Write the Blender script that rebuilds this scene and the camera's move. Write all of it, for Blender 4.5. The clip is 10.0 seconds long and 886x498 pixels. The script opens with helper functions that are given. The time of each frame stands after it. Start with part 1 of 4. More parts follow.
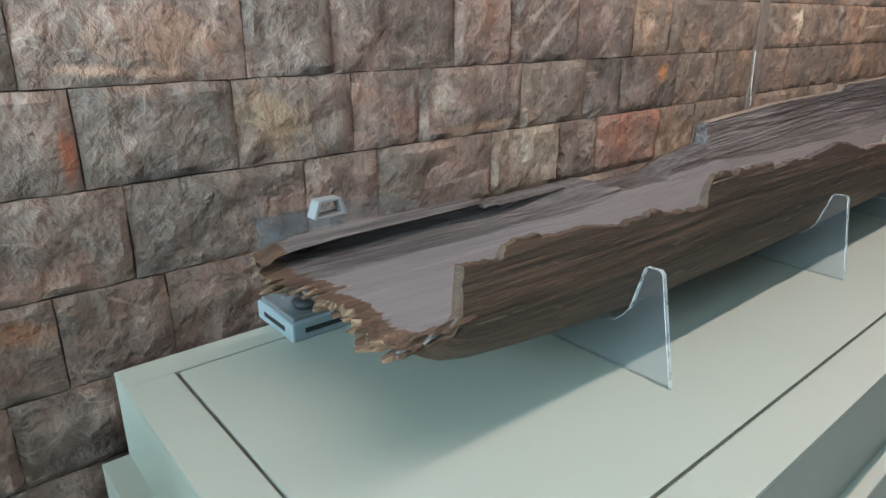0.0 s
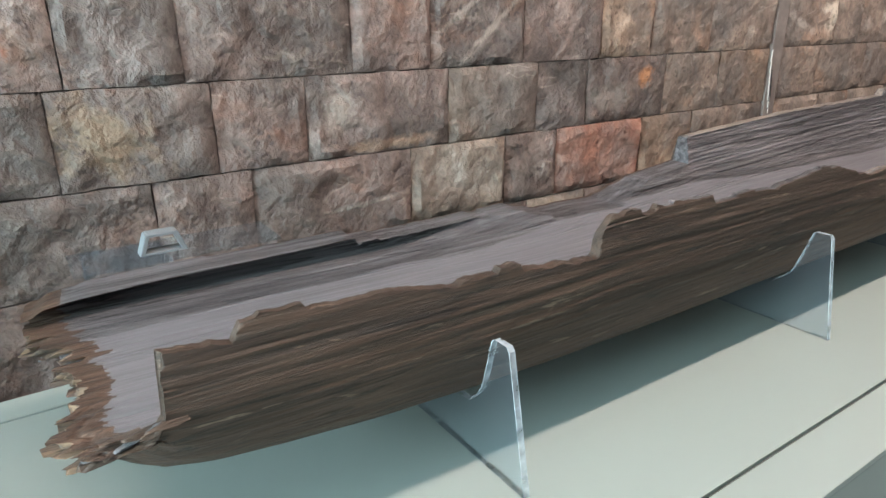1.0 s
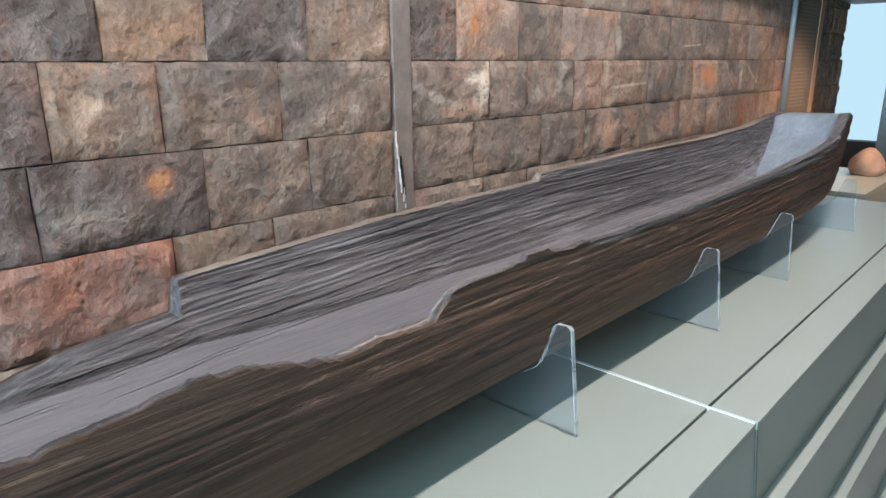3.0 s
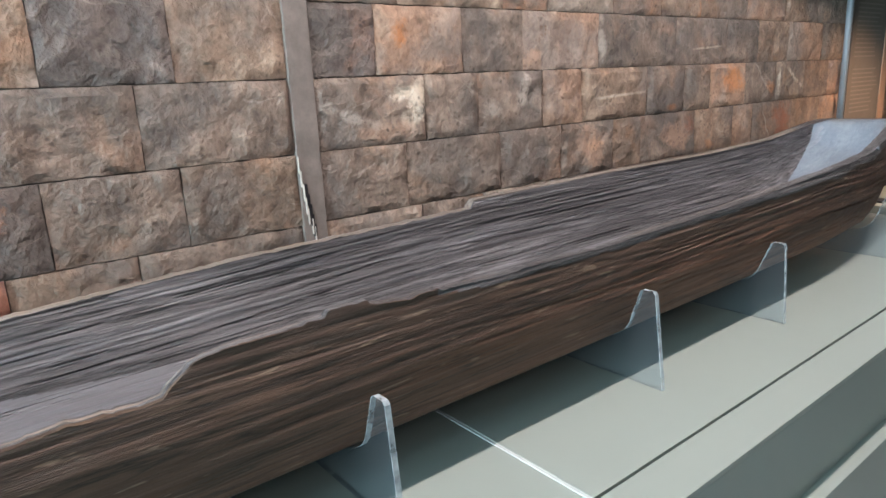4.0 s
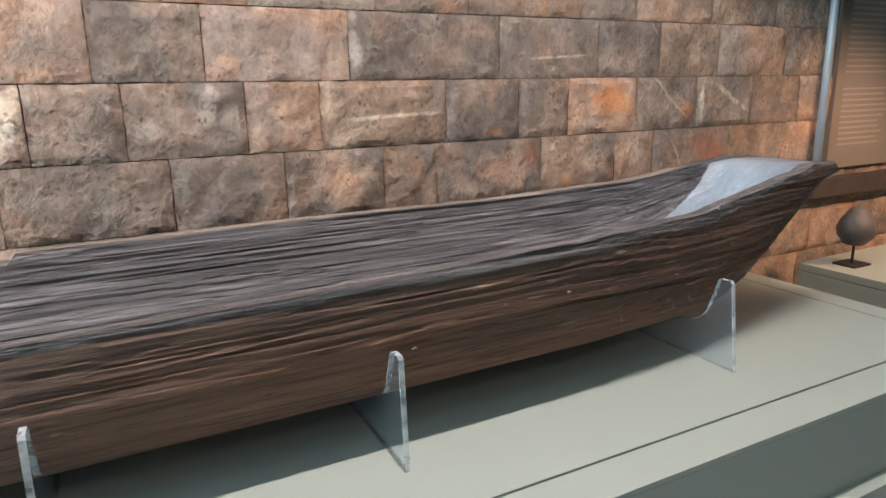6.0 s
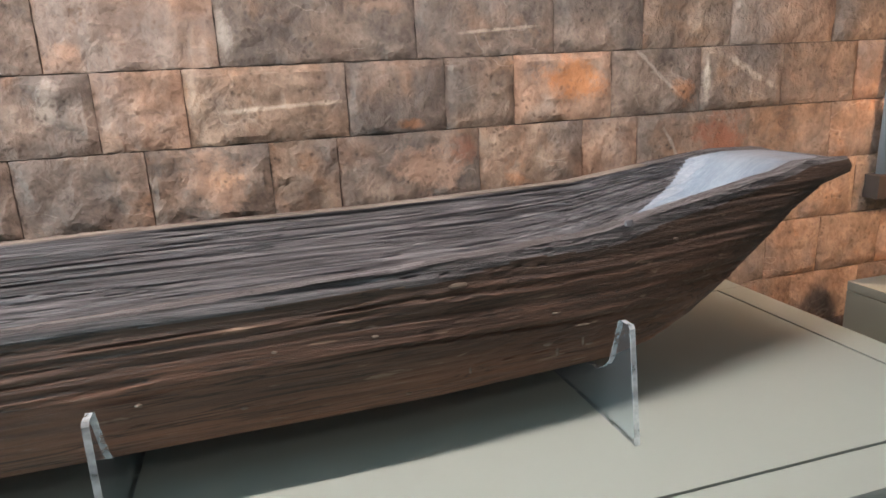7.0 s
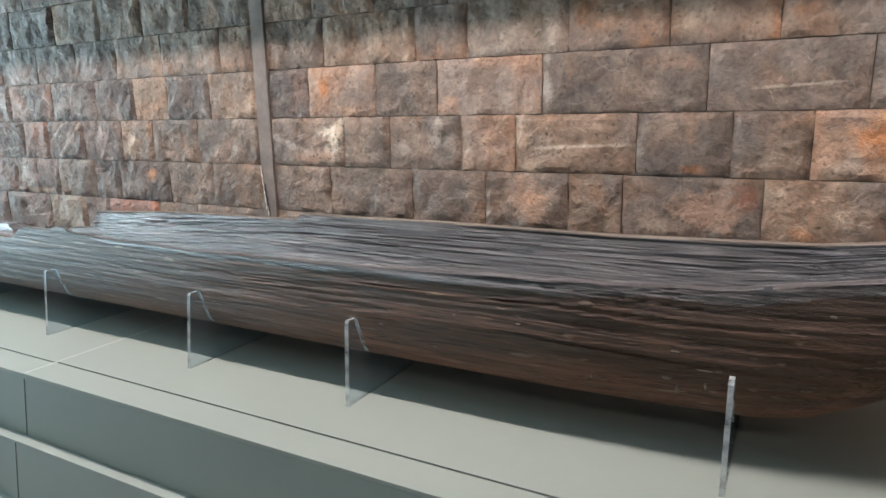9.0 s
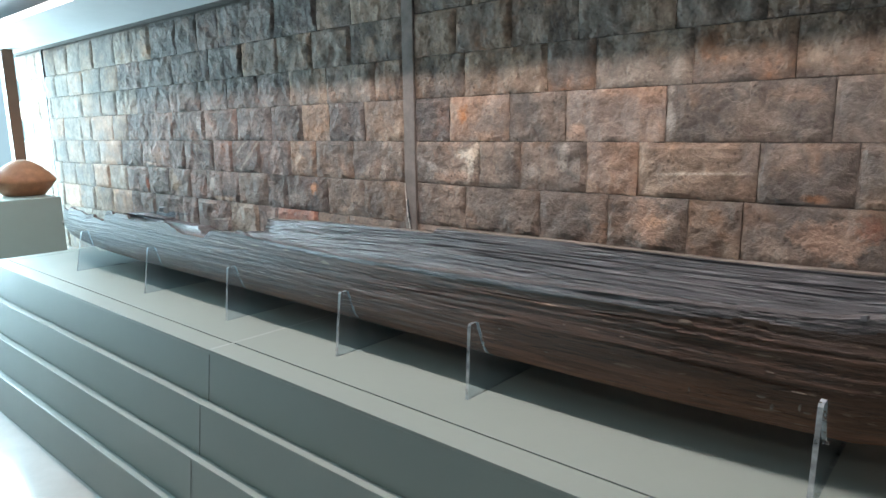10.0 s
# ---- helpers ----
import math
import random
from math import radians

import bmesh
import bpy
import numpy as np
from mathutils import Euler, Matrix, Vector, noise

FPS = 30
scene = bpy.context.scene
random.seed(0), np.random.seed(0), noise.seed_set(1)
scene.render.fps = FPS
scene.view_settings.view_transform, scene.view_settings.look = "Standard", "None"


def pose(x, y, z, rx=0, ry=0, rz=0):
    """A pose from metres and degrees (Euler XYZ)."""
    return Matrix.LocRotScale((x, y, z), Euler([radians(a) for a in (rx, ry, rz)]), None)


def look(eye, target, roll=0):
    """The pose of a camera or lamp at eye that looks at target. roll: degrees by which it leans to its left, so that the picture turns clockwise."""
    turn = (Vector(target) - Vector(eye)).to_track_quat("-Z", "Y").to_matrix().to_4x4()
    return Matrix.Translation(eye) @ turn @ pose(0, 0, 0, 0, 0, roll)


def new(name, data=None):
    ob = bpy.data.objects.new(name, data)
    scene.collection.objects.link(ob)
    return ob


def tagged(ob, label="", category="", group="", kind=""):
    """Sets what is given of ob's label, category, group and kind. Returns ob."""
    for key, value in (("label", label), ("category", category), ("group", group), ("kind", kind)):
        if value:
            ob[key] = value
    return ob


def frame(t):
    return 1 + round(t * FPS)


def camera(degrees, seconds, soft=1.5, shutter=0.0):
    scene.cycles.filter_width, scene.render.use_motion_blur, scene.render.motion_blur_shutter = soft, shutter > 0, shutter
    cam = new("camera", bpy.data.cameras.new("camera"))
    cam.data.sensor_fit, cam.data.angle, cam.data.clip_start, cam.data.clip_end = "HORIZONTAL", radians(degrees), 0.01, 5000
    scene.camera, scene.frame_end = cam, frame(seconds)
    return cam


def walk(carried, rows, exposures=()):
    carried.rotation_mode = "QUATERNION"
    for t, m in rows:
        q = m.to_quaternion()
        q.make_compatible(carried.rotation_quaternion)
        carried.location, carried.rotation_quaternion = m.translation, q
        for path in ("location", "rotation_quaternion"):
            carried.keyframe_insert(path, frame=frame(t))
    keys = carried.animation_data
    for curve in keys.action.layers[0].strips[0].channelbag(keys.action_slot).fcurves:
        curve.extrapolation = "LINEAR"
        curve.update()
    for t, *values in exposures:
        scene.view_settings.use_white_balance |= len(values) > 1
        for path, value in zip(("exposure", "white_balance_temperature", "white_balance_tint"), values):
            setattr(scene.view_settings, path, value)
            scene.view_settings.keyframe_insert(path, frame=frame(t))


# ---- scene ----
cam = camera(68.8, 10.0)
PATH = [
    (0, (-1.083, -1.46, 1.553), (0.133, -0.025, 0.874), 0.4),
    (0.5, (-0.835, -1.529, 1.564), (0.233, 0.021, 0.887), 0.3),
    (1, (-0.549, -1.494, 1.552), (0.499, 0.066, 0.867), -0.4),
    (1.5, (-0.239, -1.488, 1.565), (0.896, 0.0, 0.861), -1.8),
    (2, (0.079, -1.551, 1.587), (1.303, -0.118, 0.918), -1.2),
    (2.5, (0.355, -1.566, 1.592), (1.639, -0.161, 0.979), -1.0),
    (3, (0.651, -1.532, 1.605), (2.035, -0.196, 1.059), -0.6),
    (3.2, (0.761, -1.538, 1.601), (2.176, -0.225, 1.075), -0.7),
    (4.3, (1.412, -1.756, 1.579), (2.5, -0.149, 1.098), -2.9),
    (4.5, (1.564, -1.783, 1.578), (2.614, -0.151, 1.098), -2.4),
    (5, (1.932, -1.904, 1.583), (2.902, -0.22, 1.113), -2.8),
    (5.5, (2.269, -2.008, 1.591), (3.14, -0.272, 1.113), -2.0),
    (6, (2.659, -1.952, 1.589), (3.545, -0.224, 1.109), -1.1),
    (6.2, (2.797, -1.925, 1.582), (3.661, -0.184, 1.109), -1.2),
    (7.3, (3.642, -1.859, 1.569), (4.017, 0.033, 1.04), -1.7),
    (7.5, (3.781, -1.843, 1.573), (4.057, 0.065, 1.043), -0.2),
    (8, (4.036, -1.917, 1.59), (3.738, -0.008, 1.07), -1.7),
    (8.5, (4.164, -2.066, 1.623), (3.407, -0.278, 1.14), -1.8),
    (9, (4.144, -2.217, 1.638), (3.212, -0.497, 1.22), -1.1),
    (9.5, (4.195, -2.319, 1.661), (3.041, -0.734, 1.265), -0.9),
    (10, (4.313, -2.377, 1.682), (3.026, -0.89, 1.315), -0.8),
]
walk(cam, [(t, look(eye, target, roll)) for t, eye, target, roll in PATH],
     [(0, -0.42, 6700, 17), (1.5, -0.04, 6300, 15), (3, -0.05, 6000, 13), (5.5, 0.2, 6200, 13), (7.5, 0.3, 6400, 16), (9, 0.06, 6200, 13), (10, -0.24, 6000, 11)])

# ---- light and room light ----
world = bpy.data.worlds.new("world")
scene.world = world
world.use_nodes = True
sky = world.node_tree.nodes.new("ShaderNodeTexSky")
sky.sky_type, sky.sun_disc = "NISHITA", False
sky.sun_elevation, sky.sun_rotation = radians(40), radians(250)
world.node_tree.links.new(sky.outputs[0], world.node_tree.nodes["Background"].inputs[0])
world.node_tree.nodes["Background"].inputs[1].default_value = 0.04
H = 0.84          # plinth top
SOFFIT = 2.47     # underside of the lowered ceiling over the display


def area(name, place, target, size, size_y, watts, colour):
    lamp = bpy.data.lights.new(name, "AREA")
    lamp.shape, lamp.size, lamp.size_y, lamp.energy, lamp.color = "RECTANGLE", size, size_y, watts, colour
    ob = new(name, lamp)
    ob.matrix_world = look(place, target)
    return ob


def spot(name, place, target, watts, colour, angle, blend=0.6, radius=0.05):
    lamp = bpy.data.lights.new(name, "SPOT")
    lamp.energy, lamp.color, lamp.spot_size, lamp.spot_blend, lamp.shadow_soft_size = watts, colour, radians(angle), blend, radius
    ob = new(name, lamp)
    ob.matrix_world = look(place, target)
    return ob


# long slot of warm light in the lowered ceiling, above the display
slot = bpy.data.lights.new("slot_light", "AREA")
slot.shape, slot.size, slot.size_y, slot.energy, slot.color = "RECTANGLE", 6.6, 0.025, 95, (1.0, 0.84, 0.74)
slot_ob = new("slot_light", slot)
slot_ob.matrix_world = pose(1.75, -0.9, 2.62)
# daylight in the window openings
area("daylight_end", (-5.1, -1.1, 1.65), (0, -1.0, 0.9), 2.2, 3.0, 1220, (0.66, 0.94, 1.0))
# one unseen fill high in front, added to brighten hull and risers
area("ceiling_lights", (4.6, -4.6, 4.15), (4.4, -3.6, 0), 5.0, 0.8, 36, (1.0, 0.84, 0.72))
area("daylight_far", (8.9, 0.6, 1.9), (6.0, -0.6, 1.0), 1.0, 2.2, 9, (0.75, 0.94, 1.0))
# warm gallery spot at the far end
spot("gallery_spot", (5.95, -1.45, 2.40), (5.72, -0.22, 0.85), 165, (1.0, 0.58, 0.32), 62, 0.8)

# ---- materials ----


def material(name, build):
    mat = bpy.data.materials.new(name)
    mat.use_nodes = True
    nt = mat.node_tree
    bsdf = nt.nodes["Principled BSDF"]
    build(nt, bsdf)
    return mat


def node(nt, kind, **values):
    n = nt.nodes.new(kind)
    for key, value in values.items():
        n.inputs[key.replace("_", " ")].default_value = value
    return n


def coords(nt, scale=(1, 1, 1), shift=None):
    tc = nt.nodes.new("ShaderNodeTexCoord")
    mp = nt.nodes.new("ShaderNodeMapping")
    mp.inputs["Scale"].default_value = scale
    nt.links.new(tc.outputs["Object"], mp.inputs["Vector"])
    if shift is not None:
        nt.links.new(shift, mp.inputs["Location"])
    return mp.outputs["Vector"]


def noise_tex(nt, vec, scale, detail=5, rough=0.6, distort=0.0):
    n = nt.nodes.new("ShaderNodeTexNoise")
    n.inputs["Scale"].default_value, n.inputs["Detail"].default_value = scale, detail
    n.inputs["Roughness"].default_value, n.inputs["Distortion"].default_value = rough, distort
    nt.links.new(vec, n.inputs["Vector"])
    return n.outputs["Fac"]


def ramp(nt, fac, stops):
    r = nt.nodes.new("ShaderNodeValToRGB")
    els = r.color_ramp.elements
    while len(els) < len(stops):
        els.new(0.5)
    for el, (at, colour) in zip(els, stops):
        el.position, el.color = at, (*colour, 1)
    nt.links.new(fac, r.inputs[0])
    return r.outputs[0]


def mix(nt, fac, a, b, how="MIX"):
    m = nt.nodes.new("ShaderNodeMix")
    m.data_type, m.blend_type = "RGBA", how
    for sock, value in ((m.inputs[0], fac), (m.inputs[6], a), (m.inputs[7], b)):
        if isinstance(value, (int, float)):
            sock.default_value = value
        elif isinstance(value, tuple):
            sock.default_value = (*value, 1)
        else:
            nt.links.new(value, sock)
    return m.outputs[2]


def bump(nt, bsdf, height, strength, distance, before=None):
    b = nt.nodes.new("ShaderNodeBump")
    b.inputs["Strength"].default_value, b.inputs["Distance"].default_value = strength, distance
    nt.links.new(height, b.inputs["Height"])
    if before is not None:
        nt.links.new(before, b.inputs["Normal"])
    nt.links.new(b.outputs[0], bsdf.inputs["Normal"])
    return b.outputs[0]


def stone_material(name, dark, mid, light, stain, amount=0.25, vein=0.25, spots=(), relief=0.019):
    def build(nt, bsdf):
        info = nt.nodes.new("ShaderNodeObjectInfo")
        vm = nt.nodes.new("ShaderNodeVectorMath")
        vm.operation = "SCALE"
        cx = nt.nodes.new("ShaderNodeCombineXYZ")
        for n in range(3):
            nt.links.new(info.outputs["Random"], cx.inputs[n])
        nt.links.new(cx.outputs[0], vm.inputs[0])
        vm.inputs["Scale"].default_value = 37.0
        v = coords(nt, (1, 1, 1), vm.outputs[0])
        chip = noise_tex(nt, v, 19, 4, 0.56, 0.2)
        fine = noise_tex(nt, coords(nt, (1.25, 1, 0.8), vm.outputs[0]), 60, 3, 0.6)
        patch = noise_tex(nt, v, 4.5, 5, 0.62, 0.3)
        col = ramp(nt, noise_tex(nt, v, 8, 5, 0.60), [(0.30, dark), (0.5, mid), (0.70, light)])
        col = mix(nt, ramp(nt, patch, [(0.55, (0, 0, 0)), (0.66, (amount * 2.4,) * 3)]), col, stain)
        # greyer, duller zones
        col = mix(nt, ramp(nt, noise_tex(nt, v, 3.1, 4, 0.6), [(0.47, (0, 0, 0)), (0.60, (0.7,) * 3)]), col, tuple(0.66 * c for c in (mid[0], mid[0] * 0.88, mid[0] * 0.80)))
        # relief contrast put into the colour: lighter high spots, darker hollows of the split face
        col = mix(nt, 0.42, col, ramp(nt, chip, [(0.36, (0.28, 0.27, 0.265)), (0.5, (0.5, 0.5, 0.5)), (0.64, (0.72, 0.705, 0.69))]), "OVERLAY")
        col = mix(nt, 0.24, col, ramp(nt, fine, [(0.34, (0.20, 0.195, 0.19)), (0.48, (0.5, 0.5, 0.5)), (0.66, (0.76, 0.75, 0.73))]), "OVERLAY")
        # thin pale mineral veins and scratches
        line = ramp(nt, noise_tex(nt, coords(nt, (1.0, 1.0, 1.6), vm.outputs[0]), 4.0, 3, 0.5, 0.4), [(0.488, (0, 0, 0)), (0.50, (1, 1, 1)), (0.512, (0, 0, 0))])
        gate = ramp(nt, noise_tex(nt, v, 6.5, 4, 0.6), [(0.52, (0, 0, 0)), (0.60, (vein,) * 3)])
        col = mix(nt, mix(nt, 1.0, line, gate, "MULTIPLY"), col, (0.62, 0.54, 0.46))
        # stains and pale minerals with a place of their own on this block
        for sx, sz, rx, rz, turn, tint, force in spots:
            tc = nt.nodes.new("ShaderNodeTexCoord")
            mp = nt.nodes.new("ShaderNodeMapping")
            mp.vector_type = "TEXTURE"
            mp.inputs["Location"].default_value = (sx, 0, sz)
            mp.inputs["Rotation"].default_value = (0, radians(turn), 0)
            mp.inputs["Scale"].default_value = (rx, 50, rz)
            nt.links.new(tc.outputs["Object"], mp.inputs["Vector"])
            apart = nt.nodes.new("ShaderNodeVectorMath")
            apart.operation = "LENGTH"
            nt.links.new(mp.outputs[0], apart.inputs[0])
            # ragged edge: the distance from the middle of the mark against a broken grain
            grain = nt.nodes.new("ShaderNodeMath")
            grain.operation = "MULTIPLY_ADD"
            nt.links.new(noise_tex(nt, v, 17, 6, 0.72), grain.inputs[0])
            grain.inputs[1].default_value, grain.inputs[2].default_value = 3.0, -0.38
            edge = nt.nodes.new("ShaderNodeMath")
            edge.operation = "SUBTRACT"
            nt.links.new(grain.outputs[0], edge.inputs[0])
            nt.links.new(apart.outputs["Value"], edge.inputs[1])
            col = mix(nt, ramp(nt, edge.outputs[0], [(0.05, (0, 0, 0)), (0.75, (force,) * 3)]), col, tint)
        # small uneven pores
        warp = nt.nodes.new("ShaderNodeVectorMath")
        warp.operation = "MULTIPLY_ADD"
        wn = nt.nodes.new("ShaderNodeTexNoise")
        wn.inputs["Scale"].default_value = 30
        nt.links.new(v, wn.inputs["Vector"])
        nt.links.new(wn.outputs["Color"], warp.inputs[0])
        warp.inputs[1].default_value = (0.03, 0.03, 0.03)
        nt.links.new(v, warp.inputs[2])
        vor = nt.nodes.new("ShaderNodeTexVoronoi")
        vor.inputs["Scale"].default_value = 50
        nt.links.new(warp.outputs[0], vor.inputs["Vector"])
        where = ramp(nt, noise_tex(nt, v, 14, 4, 0.6), [(0.46, (0, 0, 0)), (0.62, (0.85, 0.85, 0.85))])
        pore = mix(nt, 1.0, ramp(nt, vor.outputs["Distance"], [(0.13, (1, 1, 1)), (0.44, (0, 0, 0))]), where, "MULTIPLY")
        col = mix(nt, pore, col, tuple(0.7 * c for c in dark))
        hsv = nt.nodes.new("ShaderNodeHueSaturation")
        mr = nt.nodes.new("ShaderNodeMapRange")
        mr.inputs["To Min"].default_value, mr.inputs["To Max"].default_value = 0.88, 1.14
        nt.links.new(info.outputs["Random"], mr.inputs["Value"])
        nt.links.new(mr.outputs[0], hsv.inputs["Value"])
        nt.links.new(col, hsv.inputs["Color"])
        nt.links.new(hsv.outputs[0], bsdf.inputs["Base Color"])
        bsdf.inputs["Roughness"].default_value = 0.85
        b1 = bump(nt, bsdf, chip, 1.0, relief)
        b2 = bump(nt, bsdf, pore, -0.8, 0.009, b1)
        bump(nt, bsdf, fine, 1.0, 0.0026, b2)
    return material(name, build)


STONE_KINDS = {
    "grey": ("grey_stone", (0.100, 0.077, 0.068), (0.176, 0.134, 0.118), (0.277, 0.216, 0.187), (0.240, 0.134, 0.095), 0.22),
    "brown": ("brown_grey_stone", (0.122, 0.093, 0.075), (0.216, 0.167, 0.135), (0.347, 0.275, 0.221), (0.333, 0.203, 0.131), 0.26),
    "dark": ("dark_grey_stone", (0.082, 0.067, 0.060), (0.146, 0.122, 0.111), (0.252, 0.212, 0.193), (0.239, 0.137, 0.096), 0.2),
    "tan": ("tan_stone", (0.148, 0.105, 0.077), (0.255, 0.184, 0.136), (0.383, 0.291, 0.220), (0.338, 0.201, 0.123), 0.3),
    "pale": ("pale_stone", (0.159, 0.128, 0.104), (0.255, 0.205, 0.167), (0.366, 0.309, 0.255), (0.284, 0.189, 0.121)),
    "pink": ("pink_stone", (0.249, 0.158, 0.111), (0.362, 0.237, 0.168), (0.441, 0.320, 0.240), (0.383, 0.219, 0.136), 0.25, 0.1),
    "red": ("red_stone", (0.170, 0.079, 0.056), (0.282, 0.134, 0.094), (0.375, 0.205, 0.150), (0.254, 0.158, 0.122), 0.3, 0.15),
    "orange": ("orange_stone", (0.152, 0.103, 0.074), (0.260, 0.178, 0.128), (0.362, 0.275, 0.208), (0.412, 0.195, 0.097), 0.30),
    "white": ("white_veined_stone", (0.141, 0.112, 0.086), (0.236, 0.190, 0.143), (0.355, 0.297, 0.234), (0.477, 0.419, 0.326), 0.40, 1.0),
}
STONE = {kind: stone_material(*args, relief=0.028 if kind in ("grey", "dark") else 0.023) for kind, args in STONE_KINDS.items()}
# the far stretch towards the window is dressed smoother
SMOOTH = {kind: stone_material("smooth_" + STONE_KINDS[kind][0], *STONE_KINDS[kind][1:], relief=0.006) for kind in ("pale", "tan", "pink")}
CALCITE, OCHRE, RUST, PALE, ROSE = (0.66, 0.57, 0.46), (0.50, 0.225, 0.10), (0.27, 0.12, 0.075), (0.42, 0.37, 0.32), (0.44, 0.29, 0.21)


def marked_stone(kind, *spots):
    """A block with marks of its own: place on the face, half width, half height, turn, colour, strength."""
    args = STONE_KINDS[kind]
    fixed = args + (0.25, 0.25)[len(args) - 5:]
    return stone_material("marked_" + fixed[0], *fixed[1:], spots, 0.026 if kind in ("grey", "dark") else 0.022)


# course and left joint of each marked block
MARKED = {
    (7, 2.09): marked_stone("brown", (0.155, 0.025, 0.05, 0.085, 12, CALCITE, 0.95), (0.10, 0.045, 0.06, 0.03, -20, CALCITE, 0.8), (0.04, -0.06, 0.12, 0.028, 0, ROSE, 0.6), (-0.09, -0.01, 0.12, 0.022, 20, PALE, 0.6)),
    (7, 2.71): marked_stone("brown", (0.045, 0.015, 0.03, 0.075, 20, PALE, 0.95), (-0.10, -0.02, 0.045, 0.04, 0, PALE, 0.7)),
    (7, 3.25): marked_stone("tan", (0.04, -0.008, 0.19, 0.008, -2, CALCITE, 0.5)),
    (7, 4.19): marked_stone("pink", (0.03, 0.02, 0.11, 0.075, 8, OCHRE, 0.95), (-0.07, -0.06, 0.05, 0.05, 0, PALE, 0.5)),
    (7, 4.52): marked_stone("brown", (0.0, 0.03, 0.14, 0.007, 42, PALE, 0.8), (0.10, -0.03, 0.05, 0.045, 0, OCHRE, 0.6)),
    (7, 4.85): marked_stone("tan", (0.02, 0.02, 0.14, 0.014, 28, CALCITE, 0.5), (-0.145, 0.0, 0.014, 0.08, 0, CALCITE, 0.5)),
    (7, 3.68): marked_stone("brown", (0.03, -0.08, 0.04, 0.016, 0, OCHRE, 0.55)),
    (8, 2.31): marked_stone("pink", (-0.085, 0.02, 0.03, 0.045, 0, OCHRE, 0.95), (0.06, -0.02, 0.10, 0.06, 0, (0.20, 0.165, 0.14), 0.7)),
    (8, 3.35): marked_stone("brown", (-0.255, 0.0, 0.022, 0.11, 0, PALE, 0.9), (0.17, 0.05, 0.09, 0.03, 0, ROSE, 0.4)),
    (8, 3.89): marked_stone("brown", (0.03, -0.03, 0.13, 0.006, -3, CALCITE, 0.45)),
    (8, 2.93): marked_stone("pink", (-0.16, -0.06, 0.05, 0.035, 0, ROSE, 0.8), (0.03, 0.03, 0.11, 0.06, 0, (0.21, 0.165, 0.14), 0.6)),
    (6, 4.62): marked_stone("brown", (0.10, 0.0, 0.11, 0.10, 0, RUST, 0.95), (-0.08, -0.02, 0.10, 0.007, 60, PALE, 0.7)),
    (6, 3.13): marked_stone("brown", (0.0, 0.0, 0.11, 0.085, 30, ROSE, 0.8), (0.03, 0.01, 0.05, 0.03, 0, (0.60, 0.36, 0.22), 0.7)),
    (6, 3.64): marked_stone("brown", (0.06, -0.01, 0.13, 0.075, 10, ROSE, 0.8), (0.17, 0.04, 0.045, 0.05, 0, RUST, 0.7)),
    (6, 1.01): marked_stone("grey", (0.07, 0.035, 0.04, 0.035, 0, OCHRE, 0.9), (-0.08, -0.02, 0.10, 0.05, 0, PALE, 0.4)),
    (6, 2.40): marked_stone("brown", (-0.10, 0.0, 0.08, 0.06, 0, PALE, 0.4), (0.09, -0.03, 0.08, 0.04, 0, PALE, 0.35)),
    (7, 0.42): marked_stone("dark", (0.04, 0.0, 0.16, 0.014, -40, PALE, 0.8), (-0.05, 0.05, 0.12, 0.012, -36, PALE, 0.5)),
    (7, -0.89): marked_stone("grey", (0.06, -0.02, 0.19, 0.06, 0, (0.25, 0.165, 0.12), 0.7), (-0.05, -0.075, 0.16, 0.014, 4, ROSE, 0.6), (0.14, -0.03, 0.012, 0.018, 0, RUST, 0.9)),
    (4, -1.3): marked_stone("grey", (0.13, 0.05, 0.07, 0.035, 20, (0.30, 0.15, 0.09), 0.8)),
    (6, -1.2): marked_stone("grey", (0.175, -0.02, 0.022, 0.055, 0, (0.30, 0.12, 0.075), 0.85)),
    (6, -0.48): marked_stone("grey", (-0.07, 0.0, 0.12, 0.08, 30, (0.28, 0.21, 0.14), 0.7)),
    (6, 0.06): marked_stone("grey", (-0.12, 0.02, 0.05, 0.07, 0, PALE, 0.6), (0.02, -0.08, 0.16, 0.02, 0, (0.40, 0.27, 0.19), 0.7)),
    (5, 0.35): marked_stone("pale", (0.0, 0.0, 0.12, 0.06, 0, PALE, 0.5)),
    (5, -0.09): marked_stone("grey", (0.08, -0.02, 0.16, 0.008, -6, PALE, 0.6)),
}


def plain(name, colour, rough=0.5, metal=0.0, vary=0.06, scale=6.0, relief=0.0, spec=0.5, uneven=0.15):
    def build(nt, bsdf):
        v = coords(nt)
        n = noise_tex(nt, v, scale, 5, 0.65)
        lo, hi = tuple(c * (1 - vary) for c in colour), tuple(min(1, c * (1 + vary)) for c in colour)
        nt.links.new(ramp(nt, n, [(0.3, lo), (0.7, hi)]), bsdf.inputs["Base Color"])
        rr = ramp(nt, noise_tex(nt, v, scale * 3, 4, 0.7), [(0.3, (rough * (1 - uneven),) * 3), (0.7, (min(1, rough * (1 + uneven)),) * 3)])
        nt.links.new(rr, bsdf.inputs["Roughness"])
        bsdf.inputs["Metallic"].default_value = metal
        bsdf.inputs["Specular IOR Level"].default_value = spec
        if relief:
            bump(nt, bsdf, noise_tex(nt, v, scale * 12, 3, 0.6), 0.4, relief)
    return material(name, build)


